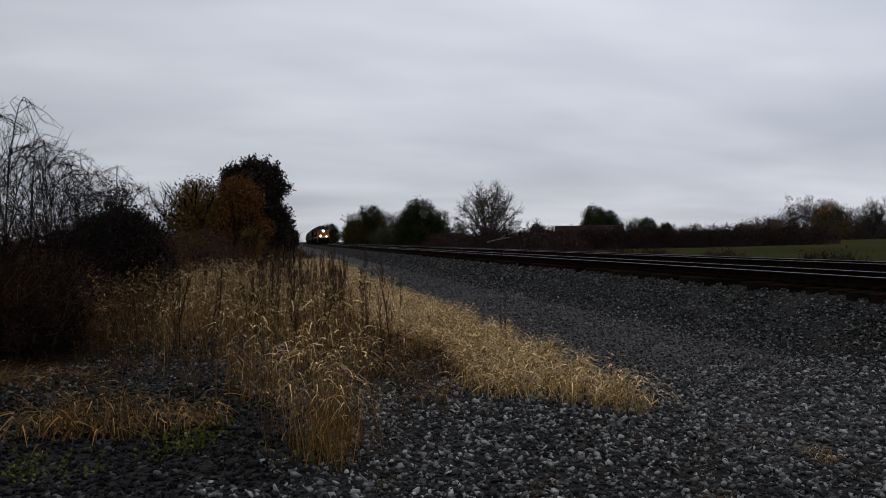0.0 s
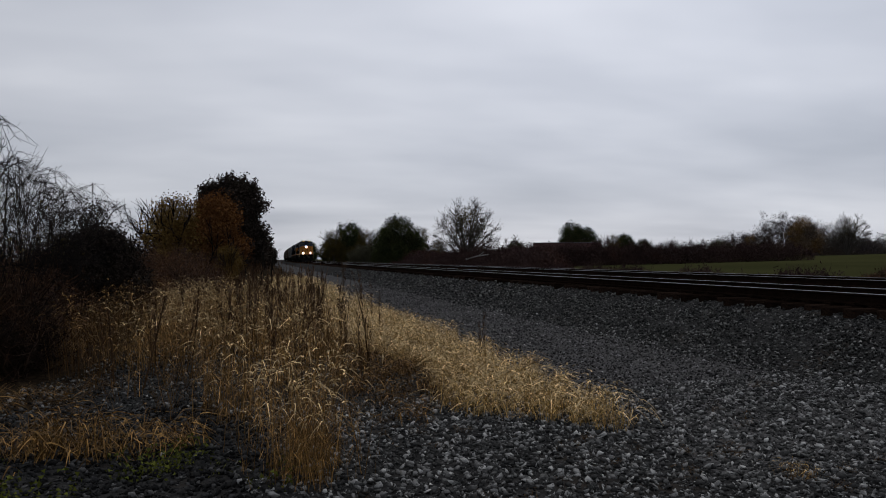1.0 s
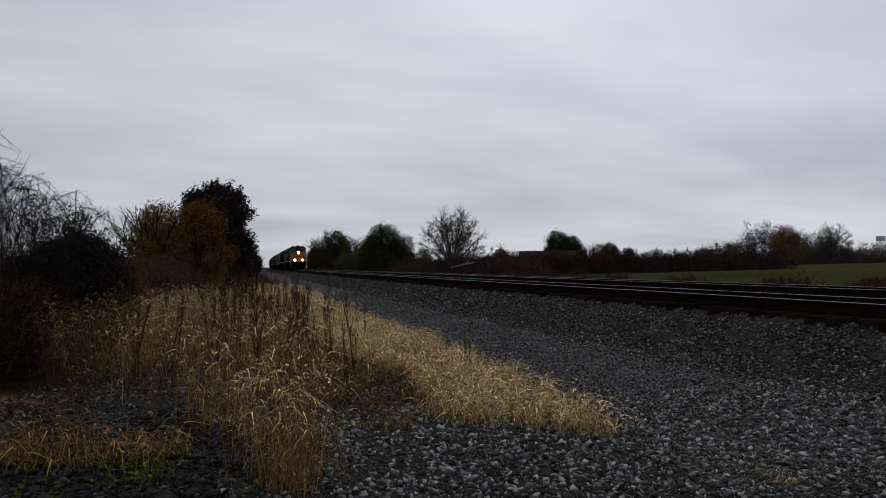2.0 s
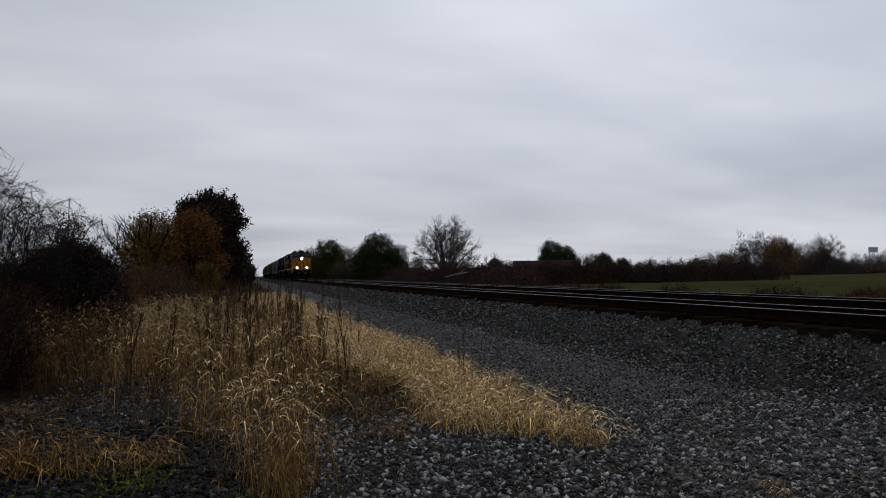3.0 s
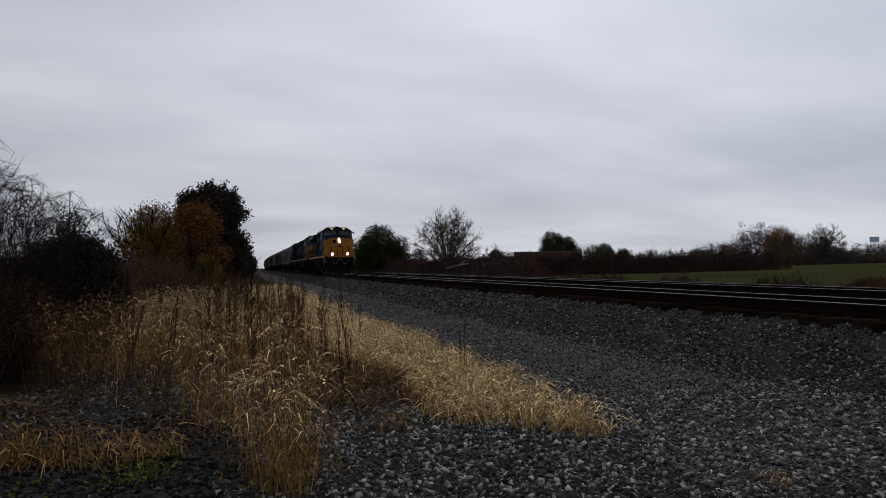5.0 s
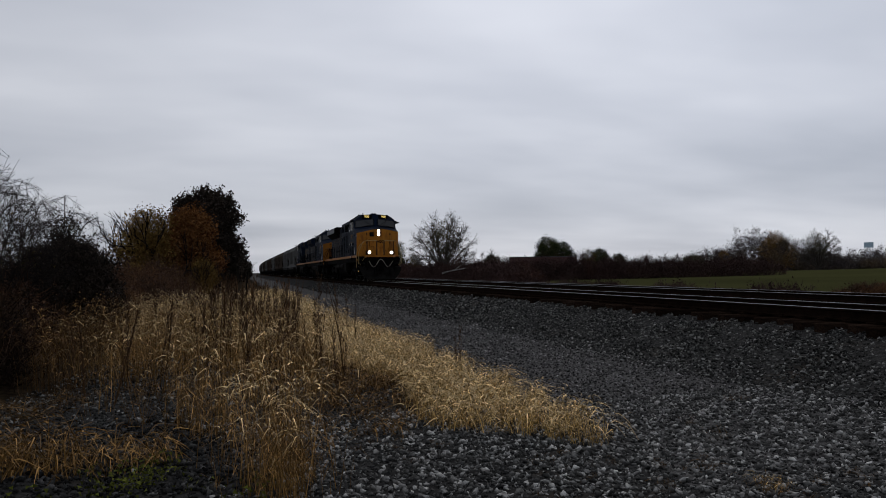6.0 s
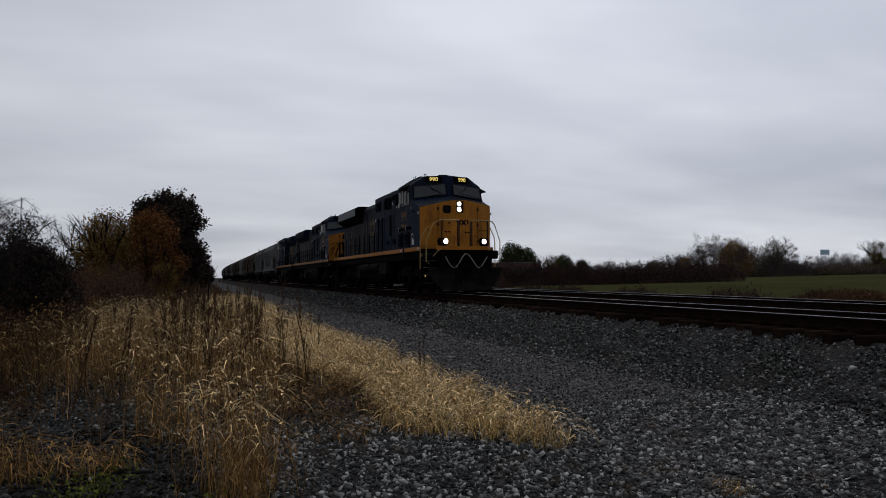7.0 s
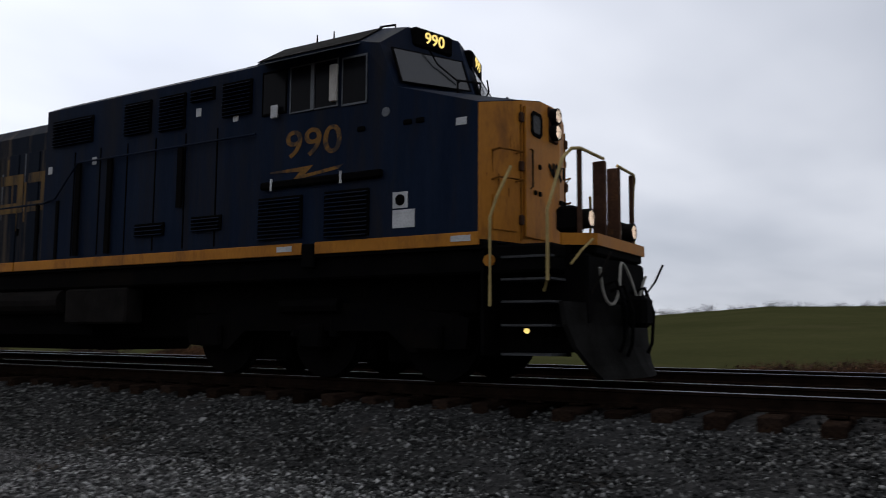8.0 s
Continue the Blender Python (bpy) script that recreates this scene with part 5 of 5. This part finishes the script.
def tree(name, label, seed, height, depth=5, spread=0.6, bark=BARK, leaves=None, leaf=0.12, per_tip=1, stems=1, clump=0.35, kids=(2, 3), trunk=0.25, radius=None, up=0.15, tips_from=0, lobes=(), count=0, limb=1.0, crook=0.12):
    """A tree that stands at its origin: tapered limbs, and leaf clumps at the twig ends where it has leaves."""
    rng = np.random.default_rng(seed)
    top = tagged(new(name), label, "tree" if height > 4 else "shrub")
    s, tips = Shape(), []
    for k in range(stems):
        d = Vector((rng.normal(0, 0.25 if stems > 1 else 0.05), rng.normal(0, 0.25 if stems > 1 else 0.05), 1)).normalized()
        grow(rng, s, (rng.normal(0, 0.25) if stems > 1 else 0, rng.normal(0, 0.25) if stems > 1 else 0, -0.1), d, height * trunk, radius or height * 0.022, depth, spread, tips, 6 if height > 6 else 4, 0.76, up, kids, crook)
    v = np.array(s.v)
    k = height * limb / v[:, 2].max()
    me = arrays("limbs", v * k, tri(s)[1], bark)
    part("trunk", me, bark, top, "bare branching limbs")
    if leaves:
        kinds = [leaf_clump(rng, 14, clump, leaf) for _ in range(4)]
        if lobes:   # leaves fill uneven rounded masses (x, y, z, half width, half height)
            t, vol = [], sum(w * w * h for *_, w, h in lobes)
            for x, y, z, w, h in lobes:
                m = int(count * w * w * h / vol)
                d = rng.normal(size=(m, 3))
                d /= np.linalg.norm(d, axis=1)[:, None]
                bump = 1 + 0.20 * np.sin(6 * d[:, 0] + 3 * d[:, 2] + x) * np.sin(5 * d[:, 1] - 4 * d[:, 2] + z) + 0.11 * np.sin(15 * d[:, 0] - 11 * d[:, 2])
                t.append(d * (rng.uniform(0.15, 1, m) ** 0.33 * bump)[:, None] * [w, w, h] + [x, y, z])
            t = np.concatenate(t)
        else:
            t = np.repeat(np.array([tuple(p) for p in tips]) * k, per_tip, 0)
            t = t + rng.normal(0, clump * 0.5, t.shape)
            t = t[t[:, 2] > 0.12 * height]
        part("crown", scatter("crown", leaves, kinds, t, rng.uniform(0.7, 1.3, len(t)), rng, None), leaves, top, "uneven crown of small leaves")
    return top


def stand(ob, az, dist, turn=0.0, scale=1.0):
    x, y = math.sin(radians(az)) * dist, math.cos(radians(az)) * dist
    ob.matrix_basis = Matrix.LocRotScale((x, y, float(land(x, y))), Euler((0, 0, radians(turn))), (scale,) * 3)
    return ob


def again(ob, az, dist, turn, scale):
    x, y = math.sin(radians(az)) * dist, math.cos(radians(az)) * dist
    return copy_thing(ob, Matrix.LocRotScale((x, y, float(land(x, y))), Euler((0, 0, radians(turn))), (scale,) * 3))


def thicket(name, label, seed, material, boxes, n, size, coarse=False):
    """Low tangled growth filling a set of rounded mounds (x, y, half width, half depth, height)."""
    rng = np.random.default_rng(seed)
    kinds = []
    for _ in range(6):
        s = Shape()
        for _ in range(10 if coarse else 0):   # seen from far off: small ragged flakes and a few twigs
            o, u, w = Vector(rng.normal(0, 0.21, 3)), Vector(rng.normal(0, 0.06, 3)), Vector(rng.normal(0, 0.06, 3))
            s.add([o, o + u * 1.3, o + w * 1.3], [(0, 1, 2)])
        for _ in range(6 if coarse else 0):
            o, u = Vector(rng.normal(0, 0.15, 3)), Vector((rng.normal(0, 0.15), rng.normal(0, 0.15), rng.uniform(0.2, 0.5)))
            s.add([o, o + u, o + Vector((0.025, 0.02, 0))], [(0, 1, 2)])
        for _ in range(0 if coarse else 10):
            a = Vector(rng.normal(0, 1, 3) + np.array([0, 0, 0.7])).normalized()
            o = Vector(rng.normal(0, 0.12, 3))
            strip([o, o + a * 0.25, o + a * 0.42 + Vector(rng.normal(0, 0.06, 3))], 0.006, s, tuple(a.orthogonal().normalized()))
            for _ in range(2):
                c = o + a * rng.uniform(0.1, 0.42)
                u, w = Vector(rng.normal(0, 0.022, 3)), Vector(rng.normal(0, 0.02, 3))
                s.add([c, c + u * 1.3, c + w * 1.3], [(0, 1, 2)])
        kinds.append(tri(s))
    pts = []
    total = sum(b[2] * b[3] * b[4] for b in boxes)
    for x, y, a, b, h in boxes:
        m = int(n * a * b * h / total)
        d = rng.normal(size=(m, 3))
        d /= np.linalg.norm(d, axis=1)[:, None]
        r = rng.uniform(0.3, 1, m) ** 0.4
        q = d * r[:, None] * (1 + 0.16 * np.sin(d[:, :1] * 9 + x) * np.sin(d[:, 1:2] * 7 + y))
        q[:, 2] = np.abs(q[:, 2])
        q = q * [a, b, h] + [x, y, 0]
        q[:, 2] += land(q[:, 0], q[:, 1])
        pts.append(q)
    pts = np.concatenate(pts)
    me = scatter(name, material, kinds, pts, rng.uniform(0.7, 1.3, len(pts)) * size, rng, 0.5)
    return tagged(new(name, me), label, "brush", kind="stuff")


def twiggy(name, label, seed, height, half, limbs, sides, twigs, bark, leaves=None, leaf=0.09, count=0, arching=0.0, radius=0.011, low=0.42, clump=0.25):
    """A leafless tree or shrub: limbs that fan out from the base to a rounded crown, each with branches that carry fine twigs."""
    rng = np.random.default_rng(seed)
    top = tagged(new(name), label, "tree" if height > 5 else "shrub")
    s = Shape()

    def curve(a, b, c, n):
        return [a * (1 - t) ** 2 + b * 2 * t * (1 - t) + c * t * t for t in (i / n for i in range(n + 1))]

    def inside(p):   # hold the crown to its rounded outline
        e = math.sqrt((p.x / half) ** 2 + (p.y / half) ** 2 + ((p.z - height * low) / (height * (1 - low if p.z > height * low else low))) ** 2)
        k = min(1.0, rng.uniform(0.92, 1.04) / max(e, 0.01))
        return Vector((p.x * k, p.y * k, height * low + (p.z - height * low) * k))
    for i in range(limbs):
        th = math.acos(1 - (i + 0.5) / limbs * (1.3 if not arching else 0.95))
        a = i * 2.4 + rng.normal(0, 0.2)
        reach = rng.uniform(0.72, 0.96) if not arching else rng.uniform(0.8, 1.05)
        end = Vector((half * math.sin(th) * math.cos(a), half * math.sin(th) * math.sin(a), height * low + height * (1 - low) * math.cos(th))) * reach
        base = Vector((rng.normal(0, 0.02), rng.normal(0, 0.02), 0.0)) * height * (3 if arching else 1)
        knee = Vector((end.x * 0.32, end.y * 0.32, end.z * (0.62 + 0.9 * arching)))
        path = curve(base - Vector((0, 0, 0.1)), knee, end, 7)
        s.tube(path, radius * (6 if not arching else 2.2), 5, radius * 1.1, caps=False)
        for _ in range(sides):
            t = rng.uniform(0.25, 1.0) ** 0.75 * 0.98
            k = min(int(t * 7), 6)
            p = path[k].lerp(path[k + 1], t * 7 - k)
            d = (path[k + 1] - path[k]).normalized()
            d = (d + Vector(rng.normal(0, 0.55, 3)) + Vector((end.x, end.y, 0)).normalized() * 0.15).normalized()
            ln = height * rng.uniform(0.12, 0.28) * (1.15 - 0.6 * t)
            q = inside(p + d * ln)
            mid = p.lerp(q, 0.5) + Vector(rng.normal(0, 0.06, 3)) * ln + Vector((0, 0, 0.08 * ln))
            s.tube([p, mid, q], radius * 1.2, 3, radius * 0.75, caps=False)
            for _ in range(twigs):
                b = mid.lerp(q, rng.uniform(-0.5, 1)) if rng.uniform() < 0.8 else q
                e = (d + Vector(rng.normal(0, 0.6, 3)) + Vector((0, 0, 0.25 - 0.3 * arching))).normalized()
                s.tube([b, inside(b + e * height * rng.uniform(0.05, 0.12))], radius * 0.75, 3, radius * 0.45, caps=False)
    me = arrays("limbs", np.array(s.v), tri(s)[1], bark)
    part("trunk", me, bark, top, "fan of bare branching limbs")
    if leaves:
        kinds = [leaf_clump(rng, 10, clump, leaf) for _ in range(4)]
        d = rng.normal(size=(count, 3))
        d = d / np.linalg.norm(d, axis=1)[:, None] * rng.uniform(0, 1, (count, 1)) ** 0.5
        t = d * [half * 0.55, half * 0.55, height * 0.26] + [0, 0, height * 0.55]
        part("leaves", scatter("leaves", leaves, kinds, t, rng.uniform(0.6, 1.2, len(t)), rng, None), leaves, top, "few clinging leaves")
    return top


def near_growth():
    thicket("dead_brush", "dark red-brown tangled dead brush at the edge of the gravel", 21, BRUSH,
            [(-6.2, 15.6, 2.4, 1.8, 1.9), (-4.9, 17, 1.8, 2.5, 1.75), (-7.5, 19, 2.4, 3, 2.2), (-4.6, 23, 1.8, 3, 1.7), (-3.6, 30, 1.7, 4, 1.7), (-6, 28, 2, 4, 2.0), (-3.2, 40, 1.9, 6, 1.8), (-6, 42, 2, 6, 2.2), (-3.5, 55, 2.2, 8, 2.0)], 5000, 1.15)
    # Nearest mounds take the darkened brush colour, with their inner shade painted in.
    thicket("shaded_thicket", "dense brush at the edge of the gravel, inner shade in its near-black colour", 22, SHADED_BRUSH,
            [(-4.5, 12.8, 1.7, 1.6, 1.25), (-6.5, 14, 2.0, 2.2, 1.5), (-3.4, 12.4, 0.8, 0.9, 0.85)], 2300, 1.0)
    bare = twiggy("bare_shrub", "tall bare leafless shrub with thin arching twigs", 5, 4.2, 1.75, 15, 12, 4, BARK, LEAF_OLIVE, 0.04, 16, arching=0.6, radius=0.0058, low=0.35, clump=0.1)
    stand(bare, -16.8, 15.5, 20, 0.95)
    again(bare, -15.4, 18.2, 330, 0.9)
    again(bare, -13.3, 21.0, 60, 0.92)
    again(bare, -14.2, 17.0, 130, 0.88)
    again(bare, -12.4, 19, 200, 0.84)
    again(bare, -19.5, 15.0, 260, 1.03)
    again(bare, -10.4, 22, 300, 0.86)
    again(bare, -8.9, 24, 80, 0.56)
    ever = tree("evergreen_shrub", "dense dark green shrub", 8, 3.3, 4, 0.5, BARK, LEAF_DARK, 0.045, 1, 3, 0.10, limb=0.8, count=2800,
                lobes=((0, 0, 2.9, 0.32, 0.55), (0.1, 0, 2.2, 0.7, 0.5), (-0.5, 0.3, 2.15, 0.6, 0.35), (0.75, 0.2, 2.05, 0.42, 0.28), (0, 0, 1.3, 1.2, 1.2)))
    stand(ever, -10.2, 21.5, 0, 0.88)
    again(ever, -8.3, 24, 20, 0.62)
    rust = tree("rust_tree", "small tree with rust-orange autumn leaves", 14, 5.0, 4, 0.5, BARK, LEAF_RUST, 0.075, 1, 3, 0.18, limb=0.75, count=3000,
                lobes=((0.45, 0, 3.6, 1.15, 1.25), (-0.3, 0, 2.5, 1.8, 1.1), (0.9, 0, 2.2, 1.2, 0.9)))
    stand(rust, -3.3, 46, 0, 1.0)
    gold = tree("thinning_tree", "small half-bare tree with yellow-brown leaves", 15, 5.1, 5, 0.55, BARK, LEAF_AMBER, 0.065, 1, 3, 0.18, count=1700, limb=1.04,
                lobes=((0, 0, 3.9, 1.1, 0.85), (-0.3, 0, 2.8, 1.45, 1.0), (0.4, 0, 1.9, 1.5, 1.2)))
    stand(gold, -5.3, 45, 40, 1.0)
    again(gold, -6.3, 42, 140, 0.42)
    again(gold, -1.9, 44, 210, 0.47)
    dark = tree("dark_tree", "dense dark leafy tree beside the track", 17, 7.5, 5, 0.5, BARK, LEAF_DARK, 0.115, 1, 2, 0.17, limb=0.8, count=4800,
                lobes=((0, 0, 5.55, 2.25, 1.95), (-0.2, 0, 3.4, 2.2, 1.8), (1.75, 0, 3.1, 0.85, 1.1), (0.6, 0, 2.0, 2.1, 1.5), (-1.1, 0, 5.0, 1.4, 1.2)))
    stand(dark, -1.6, 62, 0, 1.0)
    again(dark, -0.4, 80, 120, 0.6)
    again(dark, 0.35, 120, 50, 0.5)
    again(dark, 0.9, 190, 80, 0.55)


near_growth()


def far_growth():
    bare = twiggy("bare_tree", "large bare spreading tree with fine pale twigs", 31, 9.6, 4.7, 25, 17, 8, PALE_BARK, LEAF_OLIVE, 0.10, 330, radius=0.019, clump=0.3)
    stand(bare, 14.25, 112, 0, 1.08)
    small = twiggy("bare_tree", "bare leafless tree with a rounded crown of twigs", 32, 9.6, 4.0, 13, 12, 6, PALE_BARK, radius=0.042)
    stand(small, 17.4, 150, 0, 0.55)
    again(small, 8.1, 150, 100, 1.0)
    again(small, 9.0, 152, 20, 0.95)
    again(small, 11.0, 140, 250, 0.84)
    again(small, 11.9, 138, 150, 0.72)
    again(small, 16.9, 118, 60, 0.60)
    again(small, 15.9, 120, 160, 0.5)
    again(bare, 38.6, 220, 30, 1.05)
    for az, d, s in ((18.0, 180, 0.72), (19.2, 185, 0.7), (26.4, 240, 0.66), (28.9, 240, 0.62), (30.6, 250, 0.8), (32.6, 245, 1.0), (34.0, 245, 1.15), (37.0, 245, 1.15), (40.0, 300, 0.9), (46.6, 320, 0.85), (50.5, 330, 0.8), (54.0, 330, 0.75), (57.9, 300, 1.05)):
        again(small, az, d, az * 37, s)
    half = tree("half_bare_tree", "half-bare tree with a few olive leaves", 33, 9.0, 5, 0.55, PALE_BARK, LEAF_OLIVE, 0.09, 1, 2, 0.25, count=1300, lobes=((0, 0, 6.2, 2.3, 2.4), (-1.2, 0, 3.6, 2.6, 2.2), (1.4, 0, 3.2, 2.4, 2.2)))
    stand(half, 5.1, 200, 0, 0.95)
    again(half, 7.3, 198, 190, 1.0)
    again(half, 10.9, 150, 60, 0.85)
    again(half, 12.2, 130, 160, 0.5)
    again(half, 24.2, 150, 60, 0.55)
    again(half, 44.3, 260, 10, 1.15)
    green = tree("green_tree", "dense dark green bushy tree", 35, 8.0, 5, 0.6, BARK, LEAF_GREEN, 0.15, 1, 3, 0.27, limb=0.8, count=2000, lobes=((0, 0, 5.6, 2.4, 2.3), (-1.9, 0, 3.6, 2.2, 2.2), (1.8, 0.5, 3.2, 2.4, 2.3), (0, 0, 2.0, 3.4, 2.0)))
    stand(green, 9.6, 125, 0, 0.98)
    again(green, 8.9, 140, 80, 0.85)
    again(green, 6.2, 205, 120, 1.32)
    again(green, 5.0, 215, 20, 0.85)
    again(green, 21.5, 190, 50, 1.08)
    again(green, 22.3, 192, 150, 0.95)
    again(green, 3.4, 330, 150, 1.1)
    again(green, 25.0, 160, 10, 0.62)
    again(green, 26.2, 165, 90, 0.5)
    again(green, 17.6, 150, 30, 0.5)
    pale = tree("grey_green_bush", "low rounded grey-green bush before dark trees", 36, 4.2, 4, 0.6, BARK, LEAF_PALE, 0.10, 1, 3, 0.2, limb=0.8, count=1300, lobes=((0, 0, 2.0, 2.3, 1.7), (-1.6, 0, 1.5, 1.6, 1.4), (1.9, 0, 1.4, 1.6, 1.3)))
    stand(pale, 7.3, 145, 0, 1.0)
    again(pale, 31.0, 190, 70, 1.0)
    gold = tree("gold_tree", "rounded tree with yellow autumn leaves", 37, 11.0, 5, 0.6, BARK, LEAF_GOLD, 0.17, 1, 2, 0.35, limb=0.95, count=1800, lobes=((0, 0, 8.0, 2.8, 2.8), (-2.4, 0, 5.4, 2.8, 2.8), (2.2, 0, 5.0, 3.0, 3.0), (0, 0, 2.8, 4.4, 2.8)))
    stand(gold, 36.1, 238, 0, 0.95)
    again(gold, 32.9, 232, 80, 0.55)
    near = np.arange(14.5, 36.2, 0.75)
    thicket("hedgerow", "dark red-brown hedgerow beyond the tracks", 41, HEDGE,
            [(22 + i * 0.3 + 2 * math.sin(i), 66 + i * 9, 3.0, 7, 1.9 + 0.5 * math.sin(i * 2.3)) for i in range(22)]
            + [(math.sin(radians(az)) * r, math.cos(radians(az)) * r, 2.6, 2.4, 2.3 + 0.5 * math.sin(az * 3)) for az, r in zip(near.tolist(), np.interp(near, [14.5, 28, 36], [92, 106, 122]).tolist())], 16500, 1.25, coarse=True)
    rng = np.random.default_rng(43)
    boxes = []
    for i in range(46):
        az = 12 + i * 0.62
        d = 250 + 25 * math.sin(i * 1.7)
        boxes.append((math.sin(radians(az)) * d, math.cos(radians(az)) * d, 6, 6, 3.3 + 1.5 * math.sin(i * 2.1) * math.sin(i * 0.9) + 8.2 * max(0, 1 - abs(az - 35.2) / 4.6)))
    for i in range(46):
        az = 38 + i * 0.75
        d = 330
        boxes.append((math.sin(radians(az)) * d, math.cos(radians(az)) * d, 8, 8, (6.5 + 2.0 * math.sin(i * 1.9) * math.sin(i * 0.7)) if az < 62 else 3.5))
    for i in range(26):
        az = 62 + i * 1.1
        boxes.append((math.sin(radians(az)) * 215, math.cos(radians(az)) * 215, 5, 4, 1.6 + 0.9 * math.sin(i * 1.9) * math.sin(i * 0.8)))
    for i in range(44):
        az = 35.5 + i * 0.65
        boxes.append((math.sin(radians(az)) * 262, math.cos(radians(az)) * 262, 5, 5, 3.0 + 0.8 * math.sin(i * 1.3)))
    thicket("far_wood", "low bare brown woodland along the far edge of the field", 44, TWIGS, boxes, 23000, 2.15, coarse=True)
    thicket("wood_edge", "dense low scrub along the foot of the far wood", 47, TWIGS,
            [(math.sin(radians(az)) * 250, math.cos(radians(az)) * 250, 4.0, 3, 1.9 + 0.3 * math.sin(az * 4)) for az in np.arange(35.0, 60, 0.8).tolist()], 8000, 1.9, coarse=True)
    thicket("field_scrub", "dark scrub in the field behind the track", 45, BRUSH,
            [(27.5, 31.5, 1.6, 1.3, 0.62), (29.6, 32.6, 1.5, 1.2, 0.6), (31.5, 33.5, 1.6, 1.2, 0.55), (28, 4.2, 2.0, 2.2, 0.32), (30, 2.2, 2.5, 1.6, 0.34), (27, 1.0, 2, 1.5, 0.3)], 1900, 0.6, coarse=True)
    thicket("trackside_weeds", "low brown dead weeds along the far track", 46, HEDGE,
            [(19.8 + 0.8 * math.sin(i * 1.7), 26 + i * 2.4, 1.1, 1.9, 0.62 + 0.2 * math.sin(i * 2.3)) for i in range(46)], 7000, 0.7, coarse=True)


far_growth()


def barn():
    top = tagged(new("barn"), "long low red barn with a dull red roof behind the hedgerow", "barn")
    part("wall", Shape().box(-6.3, 6.3, -4, 4, 0, 2.6), BARN_RED, top)
    roof = part("roof", Shape().loft([[(x, -4.5, 2.5), (x, 0, 4.0), (x, 4.5, 2.5), (x, 4.4, 2.4), (x, 0, 3.85), (x, -4.4, 2.4)] for x in (-6.7, 6.7)]), BARN_RED, top)
    part("ridge_cap", Shape().box(-6.7, 6.7, -0.18, 0.18, 3.96, 4.06), AWNING, roof)
    part("door", Shape().box(-2, 2, -4.1, -3.98, 0, 2.3), BARN_ROOF, top)
    stand(top, 21.1, 168, -21)
    top.location.z -= 0.45


barn()


def fallen_branch():
    s = Shape().tube([(-1.3, 0, -0.25), (-0.2, 0.1, 0.05), (1.3, 0, 0.3)], 0.11, 6, 0.05).tube([(0.1, 0, 0.1), (0.7, 0.1, 0.6)], 0.05, 5, 0.02)
    ob = tagged(part("fallen_branch", s, PALE_STONE), "pale broken branch lying in the brown hedgerow", "branch")
    x, y = math.sin(radians(15.0)) * 91, math.cos(radians(15.0)) * 91
    ob.matrix_basis = pose(x, y, float(land(x, y)) + 1.5, 0, 0, -15)


fallen_branch()


def fence_posts():
    for x, y, h in ((0.08, 25.3, 1.75), (0.5, 33, 1.6)):
        ob = tagged(part("fence_post", Shape().box(-0.035, 0.035, -0.035, 0.035, -0.2, h, 0.012), POST), "thin dark weathered fence post in the grass", "fence post")
        ob.matrix_basis = pose(x, y, float(land(x, y)), 2, 3, 0)


def mullein_stalks():
    rng = np.random.default_rng(52)
    for x, y, h, lean in ((-1.35, 10.6, 1.15, 13), (-0.85, 11.3, 1.2, 5), (-1.75, 11.0, 0.95, -4), (-0.15, 13.0, 1.25, 2)):
        s = Shape().tube([(0, 0, -0.05), (0.01, 0, h * 0.6), (0.0, 0, h)], 0.014, 6, 0.008)
        for k in range(26):   # knobbly dead flower spike
            z = h * (0.55 + 0.45 * k / 26)
            t = k * 2.4
            q = Vector((math.cos(t) * 0.016, math.sin(t) * 0.016, z))
            s.tube([q, q + Vector((math.cos(t) * 0.016, math.sin(t) * 0.016, 0.014))], 0.011, 4, 0.005)
        ob = tagged(part("dead_stalk", s, WEED), "tall dark dead flower stalk standing in the grass", "weed")
        ob.matrix_basis = pose(x, y, float(land(x, y)), rng.uniform(-4, 4), lean, 0)


mullein_stalks()
fence_posts()


def water_tower():
    top = tagged(new("water_tower"), "pale blue water tower far beyond the wood", "water tower")
    part("tank", Shape().tube([(0, 0, 22), (0, 0, 22.3), (0, 0, 26.7), (0, 0, 27)], 4.2, 20), TOWER, top)
    for k in range(4):
        a = k * math.pi / 2 + 0.6
        part("leg", Shape().tube([(4.6 * math.cos(a), 4.6 * math.sin(a), 0), (3.4 * math.cos(a), 3.4 * math.sin(a), 22)], 0.3, 6), TOWER, top)
    stand(top, 41.4, 900, 0)


water_tower()

motions()
